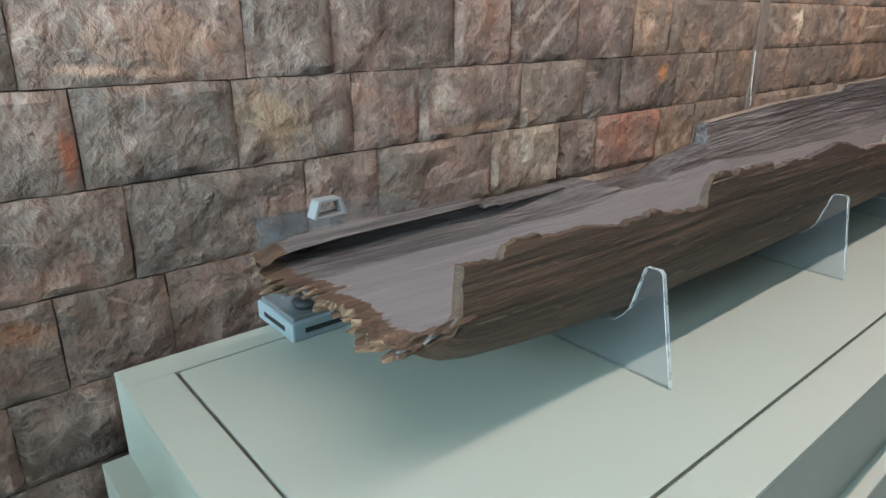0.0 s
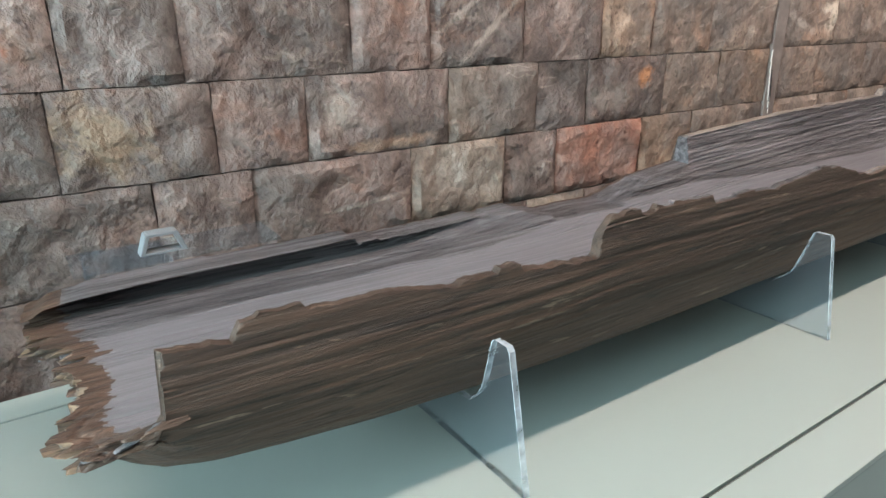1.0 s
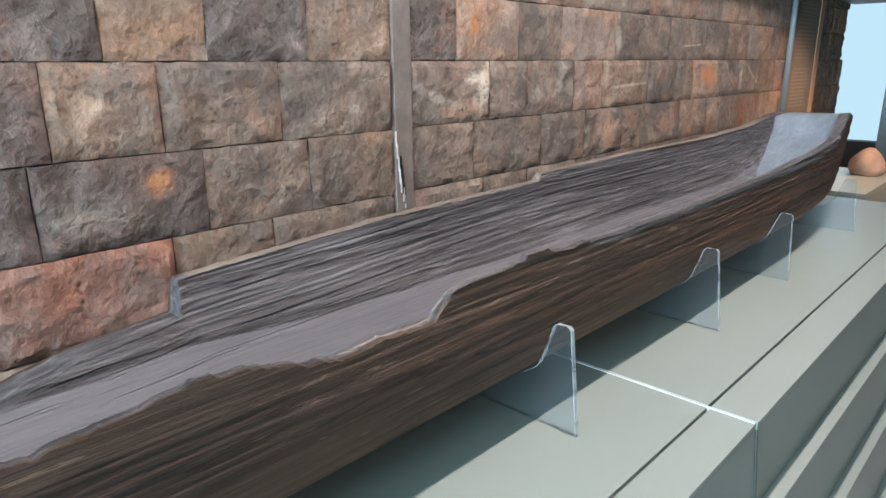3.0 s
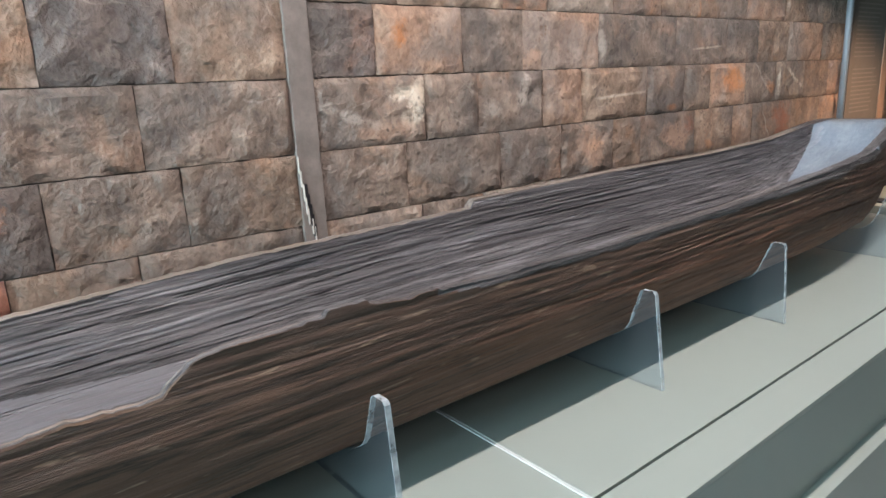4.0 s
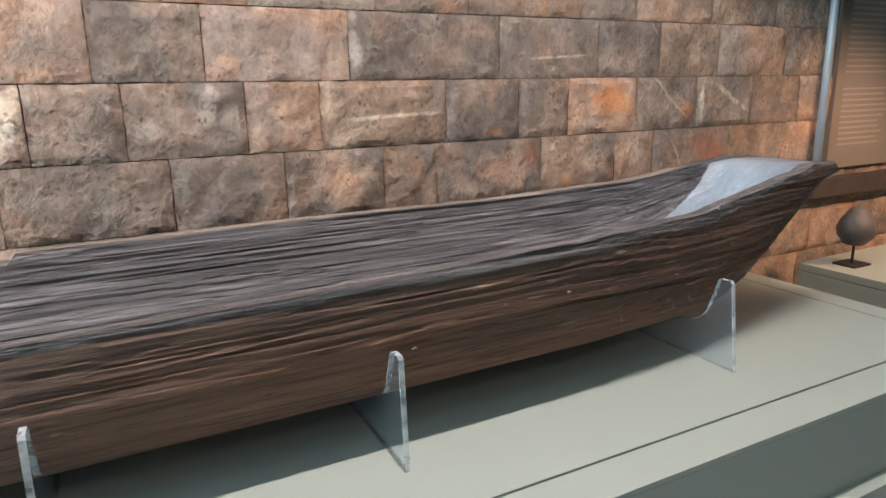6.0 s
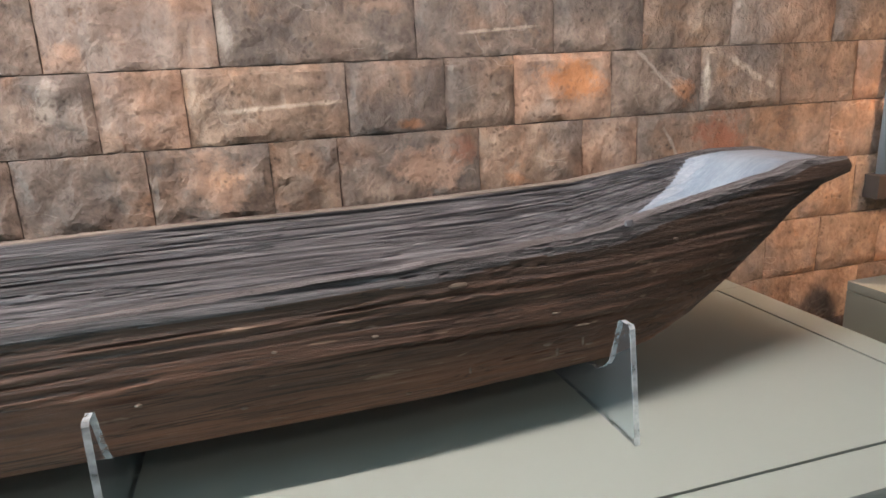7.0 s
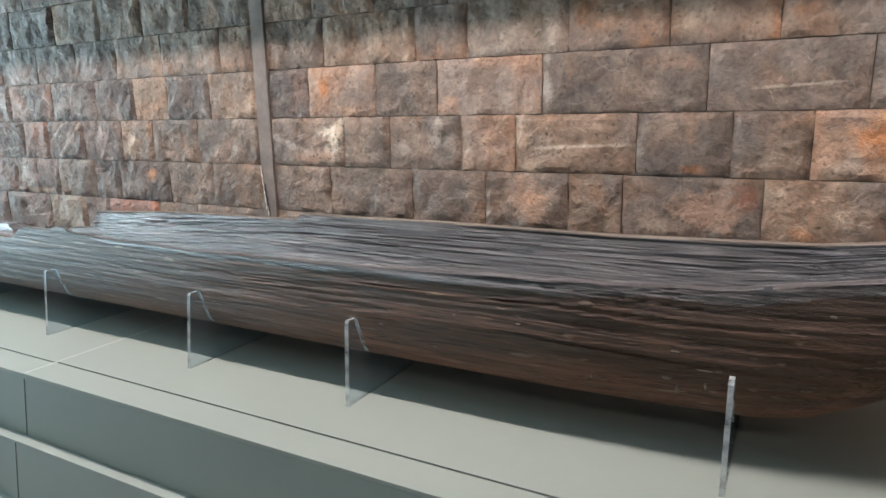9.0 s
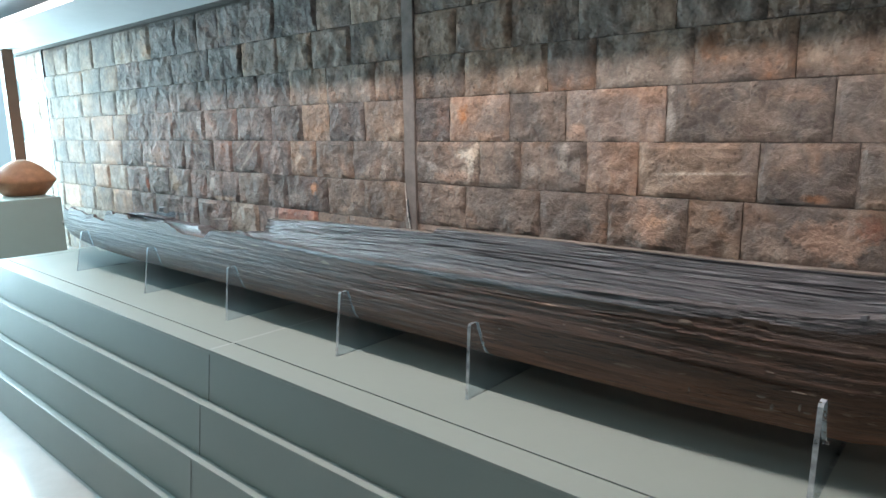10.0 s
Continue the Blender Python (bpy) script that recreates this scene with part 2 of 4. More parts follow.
def wood_material(name, dark, mid, light, rough=0.62, relief=0.006, cracks=0.8, low=None, flecks=0.0, streak=1.0):
    def build(nt, bsdf):
        v = coords(nt, (1.8, 60, 60))
        w = coords(nt, (0.5, 6, 6))
        fine = coords(nt, (8, 260, 260))
        grain = noise_tex(nt, v, 1.0, 6, 0.66, 0.5)
        big = noise_tex(nt, w, 1.0, 4, 0.6, 0.6)
        col = ramp(nt, grain, [(0.30, dark), (0.5, mid), (0.72, light)])
        if low is not None:
            # the lower hull kept a redder, less weathered skin
            sep = nt.nodes.new("ShaderNodeSeparateXYZ")
            tc = nt.nodes.new("ShaderNodeTexCoord")
            nt.links.new(tc.outputs["Object"], sep.inputs[0])
            mr = nt.nodes.new("ShaderNodeMapRange")
            mr.inputs["From Min"].default_value, mr.inputs["From Max"].default_value = 1.22, 1.06
            nt.links.new(sep.outputs["Z"], mr.inputs["Value"])
            along = nt.nodes.new("ShaderNodeMapRange")
            along.inputs["From Min"].default_value, along.inputs["From Max"].default_value = 0.9, 3.2
            along.inputs["To Min"].default_value = 0.15
            nt.links.new(sep.outputs["X"], along.inputs["Value"])
            both = nt.nodes.new("ShaderNodeMath")
            both.operation = "MULTIPLY"
            nt.links.new(mr.outputs[0], both.inputs[0])
            nt.links.new(along.outputs[0], both.inputs[1])
            ml = nt.nodes.new("ShaderNodeMath")
            ml.operation = "MULTIPLY"
            nt.links.new(both.outputs[0], ml.inputs[0])
            nt.links.new(ramp(nt, big, [(0.28, (0.25,) * 3), (0.56, (1,) * 3)]), ml.inputs[1])
            col = mix(nt, ml.outputs[0], col, ramp(nt, grain, [(0.3, tuple(0.5 * c for c in low)), (0.5, low), (0.72, tuple(1.5 * c for c in low))]))
        col = mix(nt, 0.7 * streak, col, ramp(nt, big, [(0.3, (0.34, 0.335, 0.33)), (0.5, (0.5, 0.5, 0.5)), (0.7, (0.66, 0.63, 0.60))]), "OVERLAY")
        col = mix(nt, 0.36 * streak, col, ramp(nt, noise_tex(nt, fine, 1.0, 3, 0.6), [(0.3, (0.28, 0.28, 0.28)), (0.7, (0.72, 0.72, 0.72))]), "OVERLAY")
        # long drying cracks along the grain
        cv = coords(nt, (2.2, 62, 62))
        crack = ramp(nt, noise_tex(nt, cv, 1.0, 3, 0.5, 0.8), [(0.455, (0, 0, 0)), (0.49, (1, 1, 1)), (0.525, (0, 0, 0))])
        gate = ramp(nt, noise_tex(nt, coords(nt, (3.0, 9, 9)), 1.0, 2, 0.5), [(0.40, (0, 0, 0)), (0.52, (cracks,) * 3)])
        line = mix(nt, 1.0, crack, gate, "MULTIPLY")
        col = mix(nt, line, col, tuple(0.25 * c for c in dark))
        if flecks:
            # short pale scars where fibres came away
            scar = ramp(nt, noise_tex(nt, coords(nt, (9, 80, 80)), 1.0, 3, 0.6, 0.3), [(0.640, (0, 0, 0)), (0.690, (flecks * 0.75,) * 3)])
            col = mix(nt, scar, col, (0.30, 0.215, 0.15))
        nt.links.new(col, bsdf.inputs["Base Color"])
        bsdf.inputs["Roughness"].default_value = rough
        b1 = bump(nt, bsdf, grain, 1.0, relief)
        b2 = bump(nt, bsdf, line, -0.8, relief, b1)
        bump(nt, bsdf, noise_tex(nt, fine, 1.0, 3, 0.6), 0.6, relief * 0.25, b2)
    return material(name, build)


HULL = wood_material("old_brown_wood", (0.036, 0.0225, 0.0158), (0.063, 0.039, 0.0265), (0.108, 0.067, 0.045), 0.58, 0.008, 0.8, (0.165, 0.078, 0.046), 0.8, 0.6)
INNER = wood_material("weathered_grey_wood", (0.024, 0.022, 0.024), (0.104, 0.100, 0.106), (0.262, 0.256, 0.270), 0.42, 0.012, 1.0)
# worn grey wood; its pale bluish tone partly paints the floor's sheen
FLOOR_WOOD = wood_material("worn_grey_wood_with_sheen", (0.128, 0.125, 0.136), (0.156, 0.153, 0.166), (0.190, 0.187, 0.202), 0.30, 0.0011, 0.10, streak=0.5)
SCAR = wood_material("pale_bare_wood", (0.12, 0.085, 0.062), (0.20, 0.15, 0.115), (0.31, 0.24, 0.19), 0.7, 0.003, 0.3)
# paler wood that paints the light caught along the rim tops
RIM_LIGHT = wood_material("painted_rim_light_wood", (0.12, 0.10, 0.085), (0.22, 0.185, 0.16), (0.36, 0.31, 0.27), 0.7, 0.004, 0.4)
# the blue puts the window's reflection on the end block into its colour
RAMP_WOOD = wood_material("wood_with_painted_blue_sheen", (0.185, 0.225, 0.275), (0.222, 0.266, 0.32), (0.262, 0.308, 0.365), 0.30, 0.0016, 0.05)
BROKEN = wood_material("fresh_broken_wood", (0.055, 0.036, 0.026), (0.15, 0.098, 0.066), (0.36, 0.225, 0.135), 0.75, 0.008)
PAINT = plain("grey_green_paint", (0.310, 0.358, 0.328), 0.40, 0, 0.035, 1.2, 0.0, 0.5, 0.04)
SEAM = plain("dark_seam", (0.10, 0.10, 0.09), 0.8)
# pale tone that paints the glint on the edges of the middle joint
SEAM_GLINT = plain("painted_seam_glint", (0.58, 0.61, 0.61), 0.5)
MORTAR = plain("dark_mortar", (0.13, 0.11, 0.095), 0.95, 0, 0.25, 14, 0.004)
STRIP = plain("grey_concrete_strip", (0.205, 0.175, 0.155), 0.85, 0, 0.3, 11, 0.003)
STEEL = plain("blue_grey_steel", (0.30, 0.34, 0.38), 0.5, 0.3, 0.08, 5)
WHITE_PAINT = plain("white_ceiling_paint", (0.52, 0.54, 0.55), 0.55, 0, 0.03, 2)
# dark so that the added room shell bounces little light
ROOM_PAINT = plain("low_bounce_room_paint", (0.10, 0.09, 0.08), 0.7, 0, 0.05, 2)
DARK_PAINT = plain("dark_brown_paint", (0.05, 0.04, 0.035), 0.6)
BROWN_FRAME = plain("brown_frame_paint", (0.16, 0.085, 0.055), 0.5, 0, 0.1, 8)
FLOOR_TILE = plain("polished_pale_marble", (0.52, 0.52, 0.50), 0.14, 0, 0.08, 3)
CLAY = plain("terracotta", (0.36, 0.16, 0.08), 0.7, 0, 0.25, 12, 0.003)
DARK_STONE = plain("dark_basalt", (0.07, 0.07, 0.075), 0.55, 0, 0.3, 18, 0.003)
PANEL_GREY = plain("grey_brown_panel", (0.19, 0.165, 0.14), 0.45, 0, 0.05, 4)
TEXT_GREY = plain("pale_panel_print", (0.285, 0.25, 0.215), 0.5)
DEVICE = plain("blue_grey_plastic", (0.22, 0.29, 0.33), 0.4, 0, 0.05, 9)
DEVICE_TOP = plain("dark_grey_plastic", (0.13, 0.15, 0.16), 0.45, 0, 0.08, 9)
BLACK = plain("black_plastic", (0.015, 0.015, 0.017), 0.5)
SILVER = plain("brushed_aluminium", (0.62, 0.65, 0.67), 0.32, 0.9, 0.05, 20)
CREAM = plain("pale_plaster", (0.70, 0.66, 0.60), 0.8, 0, 0.08, 6, 0.002)


def build_acrylic(nt, bsdf):
    bsdf.inputs["Base Color"].default_value = (0.93, 0.97, 0.99, 1)
    bsdf.inputs["Roughness"].default_value = 0.04
    bsdf.inputs["Transmission Weight"].default_value = 1.0
    bsdf.inputs["IOR"].default_value = 1.12
    thin = nt.nodes.new("ShaderNodeBsdfTransparent")
    thin.inputs[0].default_value = (0.86, 0.90, 0.93, 1)
    haze = nt.nodes.new("ShaderNodeBsdfPrincipled")
    haze.inputs["Base Color"].default_value = (0.70, 0.76, 0.82, 1)
    haze.inputs["Roughness"].default_value = 0.12
    mx = nt.nodes.new("ShaderNodeMixShader")
    mx.inputs[0].default_value = 0.022
    nt.links.new(thin.outputs[0], mx.inputs[1])
    nt.links.new(haze.outputs[0], mx.inputs[2])
    nt.links.new(mx.outputs[0], nt.nodes["Material Output"].inputs["Surface"])


ACRYLIC = material("clear_acrylic", build_acrylic)


def build_edge(nt, bsdf):
    bsdf.inputs["Base Color"].default_value = (0.62, 0.68, 0.72, 1)
    bsdf.inputs["Roughness"].default_value = 0.18
    thin = nt.nodes.new("ShaderNodeBsdfTransparent")
    mx = nt.nodes.new("ShaderNodeMixShader")
    mx.inputs[0].default_value = 0.5
    nt.links.new(ramp(nt, noise_tex(nt, coords(nt), 25, 3), [(0.35, (0.25,) * 3), (0.65, (0.75,) * 3)]), mx.inputs[0])
    nt.links.new(thin.outputs[0], mx.inputs[1])
    nt.links.new(bsdf.outputs[0], mx.inputs[2])
    nt.links.new(mx.outputs[0], nt.nodes["Material Output"].inputs["Surface"])


EDGE = material("polished_acrylic_edge", build_edge)

# ---- mesh helpers ----


def finish(name, bm, mats, smooth=False):
    bmesh.ops.recalc_face_normals(bm, faces=bm.faces)
    me = bpy.data.meshes.new(name)
    bm.to_mesh(me)
    bm.free()
    for m in mats if isinstance(mats, (list, tuple)) else [mats]:
        me.materials.append(m)
    if smooth:
        me.polygons.foreach_set("use_smooth", [True] * len(me.polygons))
    return me


def part(name, bm, mats, parent=None, label="", smooth=False):
    ob = new(name, finish(name, bm, mats, smooth))
    if parent is not None:
        ob.parent = parent
    return tagged(ob, label)


def empty(name, place, label, category, group="", kind=""):
    ob = new(name)
    ob.location = place
    return tagged(ob, label, category, group, kind)


def box(x0, x1, y0, y1, z0, z1, bevel=0.0, bm=None):
    own = bmesh.new()
    bmesh.ops.create_cube(own, size=1)
    for v in own.verts:
        v.co = Vector((x0 + (v.co.x + 0.5) * (x1 - x0), y0 + (v.co.y + 0.5) * (y1 - y0), z0 + (v.co.z + 0.5) * (z1 - z0)))
    if bevel:
        bmesh.ops.bevel(own, geom=own.edges[:], offset=bevel, segments=2, affect="EDGES", profile=0.6)
    if bm is None:
        return own
    me = bpy.data.meshes.new("tmp")
    own.to_mesh(me)
    own.free()
    bm.from_mesh(me)
    bpy.data.meshes.remove(me)
    return bm


def lathe(points, segments=32, place=(0, 0, 0)):
    bm = bmesh.new()
    rings = []
    for r, z in points:
        ring = []
        for n in range(segments):
            a = 2 * math.pi * n / segments
            ring.append(bm.verts.new((place[0] + r * math.cos(a), place[1] + r * math.sin(a), place[2] + z)))
        rings.append(ring)
    for a, b in zip(rings, rings[1:]):
        for n in range(segments):
            bm.faces.new((a[n], a[(n + 1) % segments], b[(n + 1) % segments], b[n]))
    bm.faces.new(rings[0][::-1])
    bm.faces.new(rings[-1])
    return bm


def sheet(outline, x0, x1):
    """A flat sheet whose outline lies across x."""
    bm = bmesh.new()
    a = [bm.verts.new((x0, y, z)) for y, z in outline]
    b = [bm.verts.new((x1, y, z)) for y, z in outline]
    bm.faces.new(a)
    bm.faces.new(b[::-1])
    return bm, a, b


def structure(name, bm, mat, label, category):
    ob = part(name, bm, mat)
    return tagged(ob, label, category, kind="structure")


# ---- the room ----
structure("floor", box(-5.3, 9.3, -8.2, 1.8, -0.2, 0.0), FLOOR_TILE, "pale polished stone floor reflecting the daylight", "floor")
# unseen ceiling, added to close the room above
structure("ceiling", box(-5.3, 9.3, -8.2, 1.8, 4.2, 4.4), ROOM_PAINT, "unseen dark ceiling added over the gallery", "ceiling")
soffit_bm = box(-3.6, 7.2, -0.708, -0.10, SOFFIT, SOFFIT + 0.05)
box(-3.6, 7.2, -1.6, -1.0, SOFFIT, SOFFIT + 0.05, bm=soffit_bm)
box(-3.6, 7.2, -1.6, 0.0, SOFFIT + 0.19, SOFFIT + 0.23, bm=soffit_bm)
box(-3.6, 7.2, -1.62, -1.6, SOFFIT, 4.2, bm=soffit_bm)
structure("ceiling_soffit", soffit_bm, WHITE_PAINT, "lowered white ceiling panel with a light slot above the display", "ceiling")
# solid dark box fills the gap to the wall and paints its shade
structure("trim", box(-3.6, 7.2, -0.099, -0.0005, SOFFIT + 0.004, SOFFIT + 0.05), DARK_PAINT, "dark painted box standing in for the shade between the lowered ceiling and the stone wall", "trim")
# unseen wall, added to close the room on the viewer's side
structure("wall_south", box(-5.3, 9.3, -8.4, -8.2, -0.2, 4.4), ROOM_PAINT, "plain dark wall added unseen behind the visitor", "wall")
west = box(-5.5, -5.3, -8.4, 1.8, 3.9, 4.4)
box(-5.5, -5.3, -8.4, -3.8, -0.2, 3.9, bm=west)
box(-5.5, -5.3, 0.6, 1.8, -0.2, 3.9, bm=west)
structure("wall_west", west, ROOM_PAINT, "dark end wall with a tall bright window", "wall")
east = box(9.3, 9.5, -8.4, -0.1, -0.2, 4.4)
box(9.3, 9.5, 1.2, 1.8, -0.2, 4.4, bm=east)
box(9.3, 9.5, -0.1, 1.2, -0.2, 0.72, bm=east)
box(9.3, 9.5, -0.1, 1.2, 3.0, 4.4, bm=east)
structure("wall_east", east, ROOM_PAINT, "dark far wall with a narrow bright window", "wall")
GLOW = bpy.data.materials.new("bright_overcast_sky")
GLOW.use_nodes = True
glow_out = GLOW.node_tree.nodes["Material Output"]
glow = GLOW.node_tree.nodes.new("ShaderNodeEmission")
glow.inputs[0].default_value, glow.inputs[1].default_value = (0.62, 0.88, 0.95, 1), 0.95
GLOW.node_tree.links.new(glow.outputs[0], glow_out.inputs["Surface"])
structure("backdrop", box(10.6, 10.62, -2.5, 3.5, -0.2, 4.4), GLOW, "bright pale sky seen outside the narrow window", "sky")
structure("backdrop", box(-6.4, -6.38, -8.6, 2.5, -0.2, 4.4), GLOW, "bright pale sky seen outside the tall end window", "sky")
structure("wall_back", box(-5.5, 9.5, 1.8, 2.0, -0.2, 4.4), ROOM_PAINT, "plain dark wall closing the room behind the stone wall", "wall")

# ---- the display plinth ----
PX0, PX1, PY0, PY1, JOINT = -0.84, 4.92, -1.148, -0.102, 2.035
plinth = empty("display_plinth", (2.0, -0.62, 0), "long stepped grey-green painted display plinth with a seamed top", "plinth")
shift_p = Vector((-2.0, 0.62, 0))


def plinth_part(name, bm, mat, label=""):
    bmesh.ops.translate(bm, verts=bm.verts, vec=shift_p)
    return part(name, bm, mat, plinth, label)


STEP, TIER, PROUD, LEAN = 0.056, 0.206, 0.0035, 0.02
for n in range(4):
    z1 = H - 0.012 if n == 0 else H - TIER * n
    z0 = H - TIER * (n + 1)
    d = STEP * n
    # the second half stands a few millimetres proud of the first
    for a, b, up in ((PX0 - d, JOINT - 0.0015, 0.0), (JOINT + 0.0015, PX1 + d, PROUD)):
        panel_bm = box(a, b, PY0 - d - up, PY1, z0 + (up if z0 > 0.03 else -z0), z1 + up, 0.002)
        for v in panel_bm.verts:
            # the risers lean outwards a little towards their foot
            if v.co.y < PY0 - d - up + 0.01:
                v.co.y -= LEAN * (z1 - v.co.z) / TIER
        plinth_part("tier_panel", panel_bm, PAINT)
    joint_bm = box(JOINT - 0.0022, JOINT + 0.0022, PY0 - d - 0.0042, PY0 - d + 0.05, max(z0, 0.0) + 0.004, z1 - 0.004)
    for v in joint_bm.verts:
        v.co.y -= LEAN * (z1 - v.co.z) / TIER
    plinth_part("joint", joint_bm, SEAM, "dark joint between two riser panels")
EDGE_W, GAP = 0.10, 0.007
for a, b, up in ((PX0, JOINT - 0.0015, 0.0), (JOINT + 0.0015, PX1, PROUD)):
    ia = a + EDGE_W + 0.006 if a == PX0 else a
    ib = b - EDGE_W - 0.006 if b == PX1 else b
    plinth_part("top_panel", box(ia, ib, PY0 + EDGE_W + GAP, PY1 - 0.08 - GAP, H - 0.012 + up, H + up, 0.0012), PAINT)
    plinth_part("border_strip", box(a, b, PY0 - up, PY0 + EDGE_W, H - 0.012 + up, H + up, 0.0012), PAINT)
    plinth_part("border_strip", box(a, b, PY1 - 0.08, PY1, H - 0.012 + up, H + up, 0.0012), PAINT)
plinth_part("border_strip", box(PX0, PX0 + EDGE_W - 0.002, PY0 + EDGE_W + 0.001, PY1 - 0.081, H - 0.012, H, 0.0015), PAINT)
plinth_part("border_strip", box(PX1 - EDGE_W + 0.002, PX1, PY0 + EDGE_W + 0.001, PY1 - 0.081, H - 0.012 + PROUD, H + PROUD, 0.0012), PAINT)
plinth_part("groove_bottom", box(PX0 + 0.05, PX1 - 0.05, PY0 + 0.05, PY1 - 0.04, H - 0.0118, H - 0.0075), SEAM, "dark groove under the top panels")
# thin pale strip in place of the joint's reflected highlight
plinth_part("seam", box(JOINT - 0.0060, JOINT + 0.0013, PY0 + 0.002, PY1 - 0.16, H - 0.0074, H + 0.0022), SEAM_GLINT, "pale strip painting the glint along the middle joint")

# ---- the dugout canoe ----
NEAR_X = [-0.70, -0.56, -0.50, -0.475, -0.47, -0.37, -0.36, -0.16, -0.04, 0.12, 0.245, 0.25, 0.28, 0.62, 0.78, 0.97, 1.04, 1.09, 1.2, 1.40, 1.45, 1.64, 1.92, 2.4, 2.7, 3.15, 3.42, 3.89, 4.03, 4.13, 4.3, 4.57, 4.66, 4.80, 4.90]
NEAR_Z = [1.055, 1.062, 1.075, 1.10, 1.188, 1.178, 1.199, 1.193, 1.18, 1.17, 1.16, 1.195, 1.228, 1.206, 1.198, 1.215, 1.21, 1.195, 1.175, 1.177, 1.21, 1.228, 1.213, 1.204, 1.208, 1.218, 1.228, 1.243, 1.248, 1.262, 1.285, 1.318, 1.338, 1.335, 1.33]
FAR_X = [-0.70, -0.57, -0.555, -0.48, 0.02, 0.03, 0.47, 0.5, 0.58, 0.80, 0.96, 1.165, 1.178, 1.74, 2.43, 2.45, 3.05, 3.68, 4.23, 4.45, 4.66, 4.78, 4.86, 4.90]
FAR_Z = [1.085, 1.09, 1.100, 1.108, 1.105, 1.088, 1.088, 1.076, 1.06, 1.055, 1.094, 1.115, 1.19, 1.217, 1.226, 1.251, 1.258, 1.258, 1.272, 1.302, 1.330, 1.328, 1.318, 1.315]
# the sides as they stood before the rims wore down
NEAR_FULL_X, NEAR_FULL_Z = [-0.7, -0.2, 0.3, 1.6, 2.4, 3.42, 4.03, 4.3, 4.57, 4.66, 4.80, 4.9], [1.21, 1.21, 1.236, 1.236, 1.225, 1.234, 1.254, 1.29, 1.322, 1.342, 1.339, 1.334]
FAR_FULL_X, FAR_FULL_Z = [-0.7, 0.3, 1.18, 1.74, 2.45, 3.05, 3.68, 4.23, 4.45, 4.66, 4.9], [1.112, 1.114, 1.20, 1.226, 1.256, 1.263, 1.263, 1.276, 1.306, 1.334, 1.332]
# the torn end of the floor, across the canoe
TORN_Y = [-0.80, -0.73, -0.70, -0.67, -0.62, -0.56, -0.475, -0.412, -0.40, -0.336, -0.28, -0.22]
TORN_X = [-0.50, -0.548, -0.564, -0.567, -0.553, -0.532, -0.546, -0.530, -0.571, -0.586, -0.582, -0.565]

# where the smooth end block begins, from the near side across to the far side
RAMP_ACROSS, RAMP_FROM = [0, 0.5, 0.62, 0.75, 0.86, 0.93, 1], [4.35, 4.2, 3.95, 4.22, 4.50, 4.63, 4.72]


def table(x, xs, zs):
    return float(np.interp(x, xs, zs))


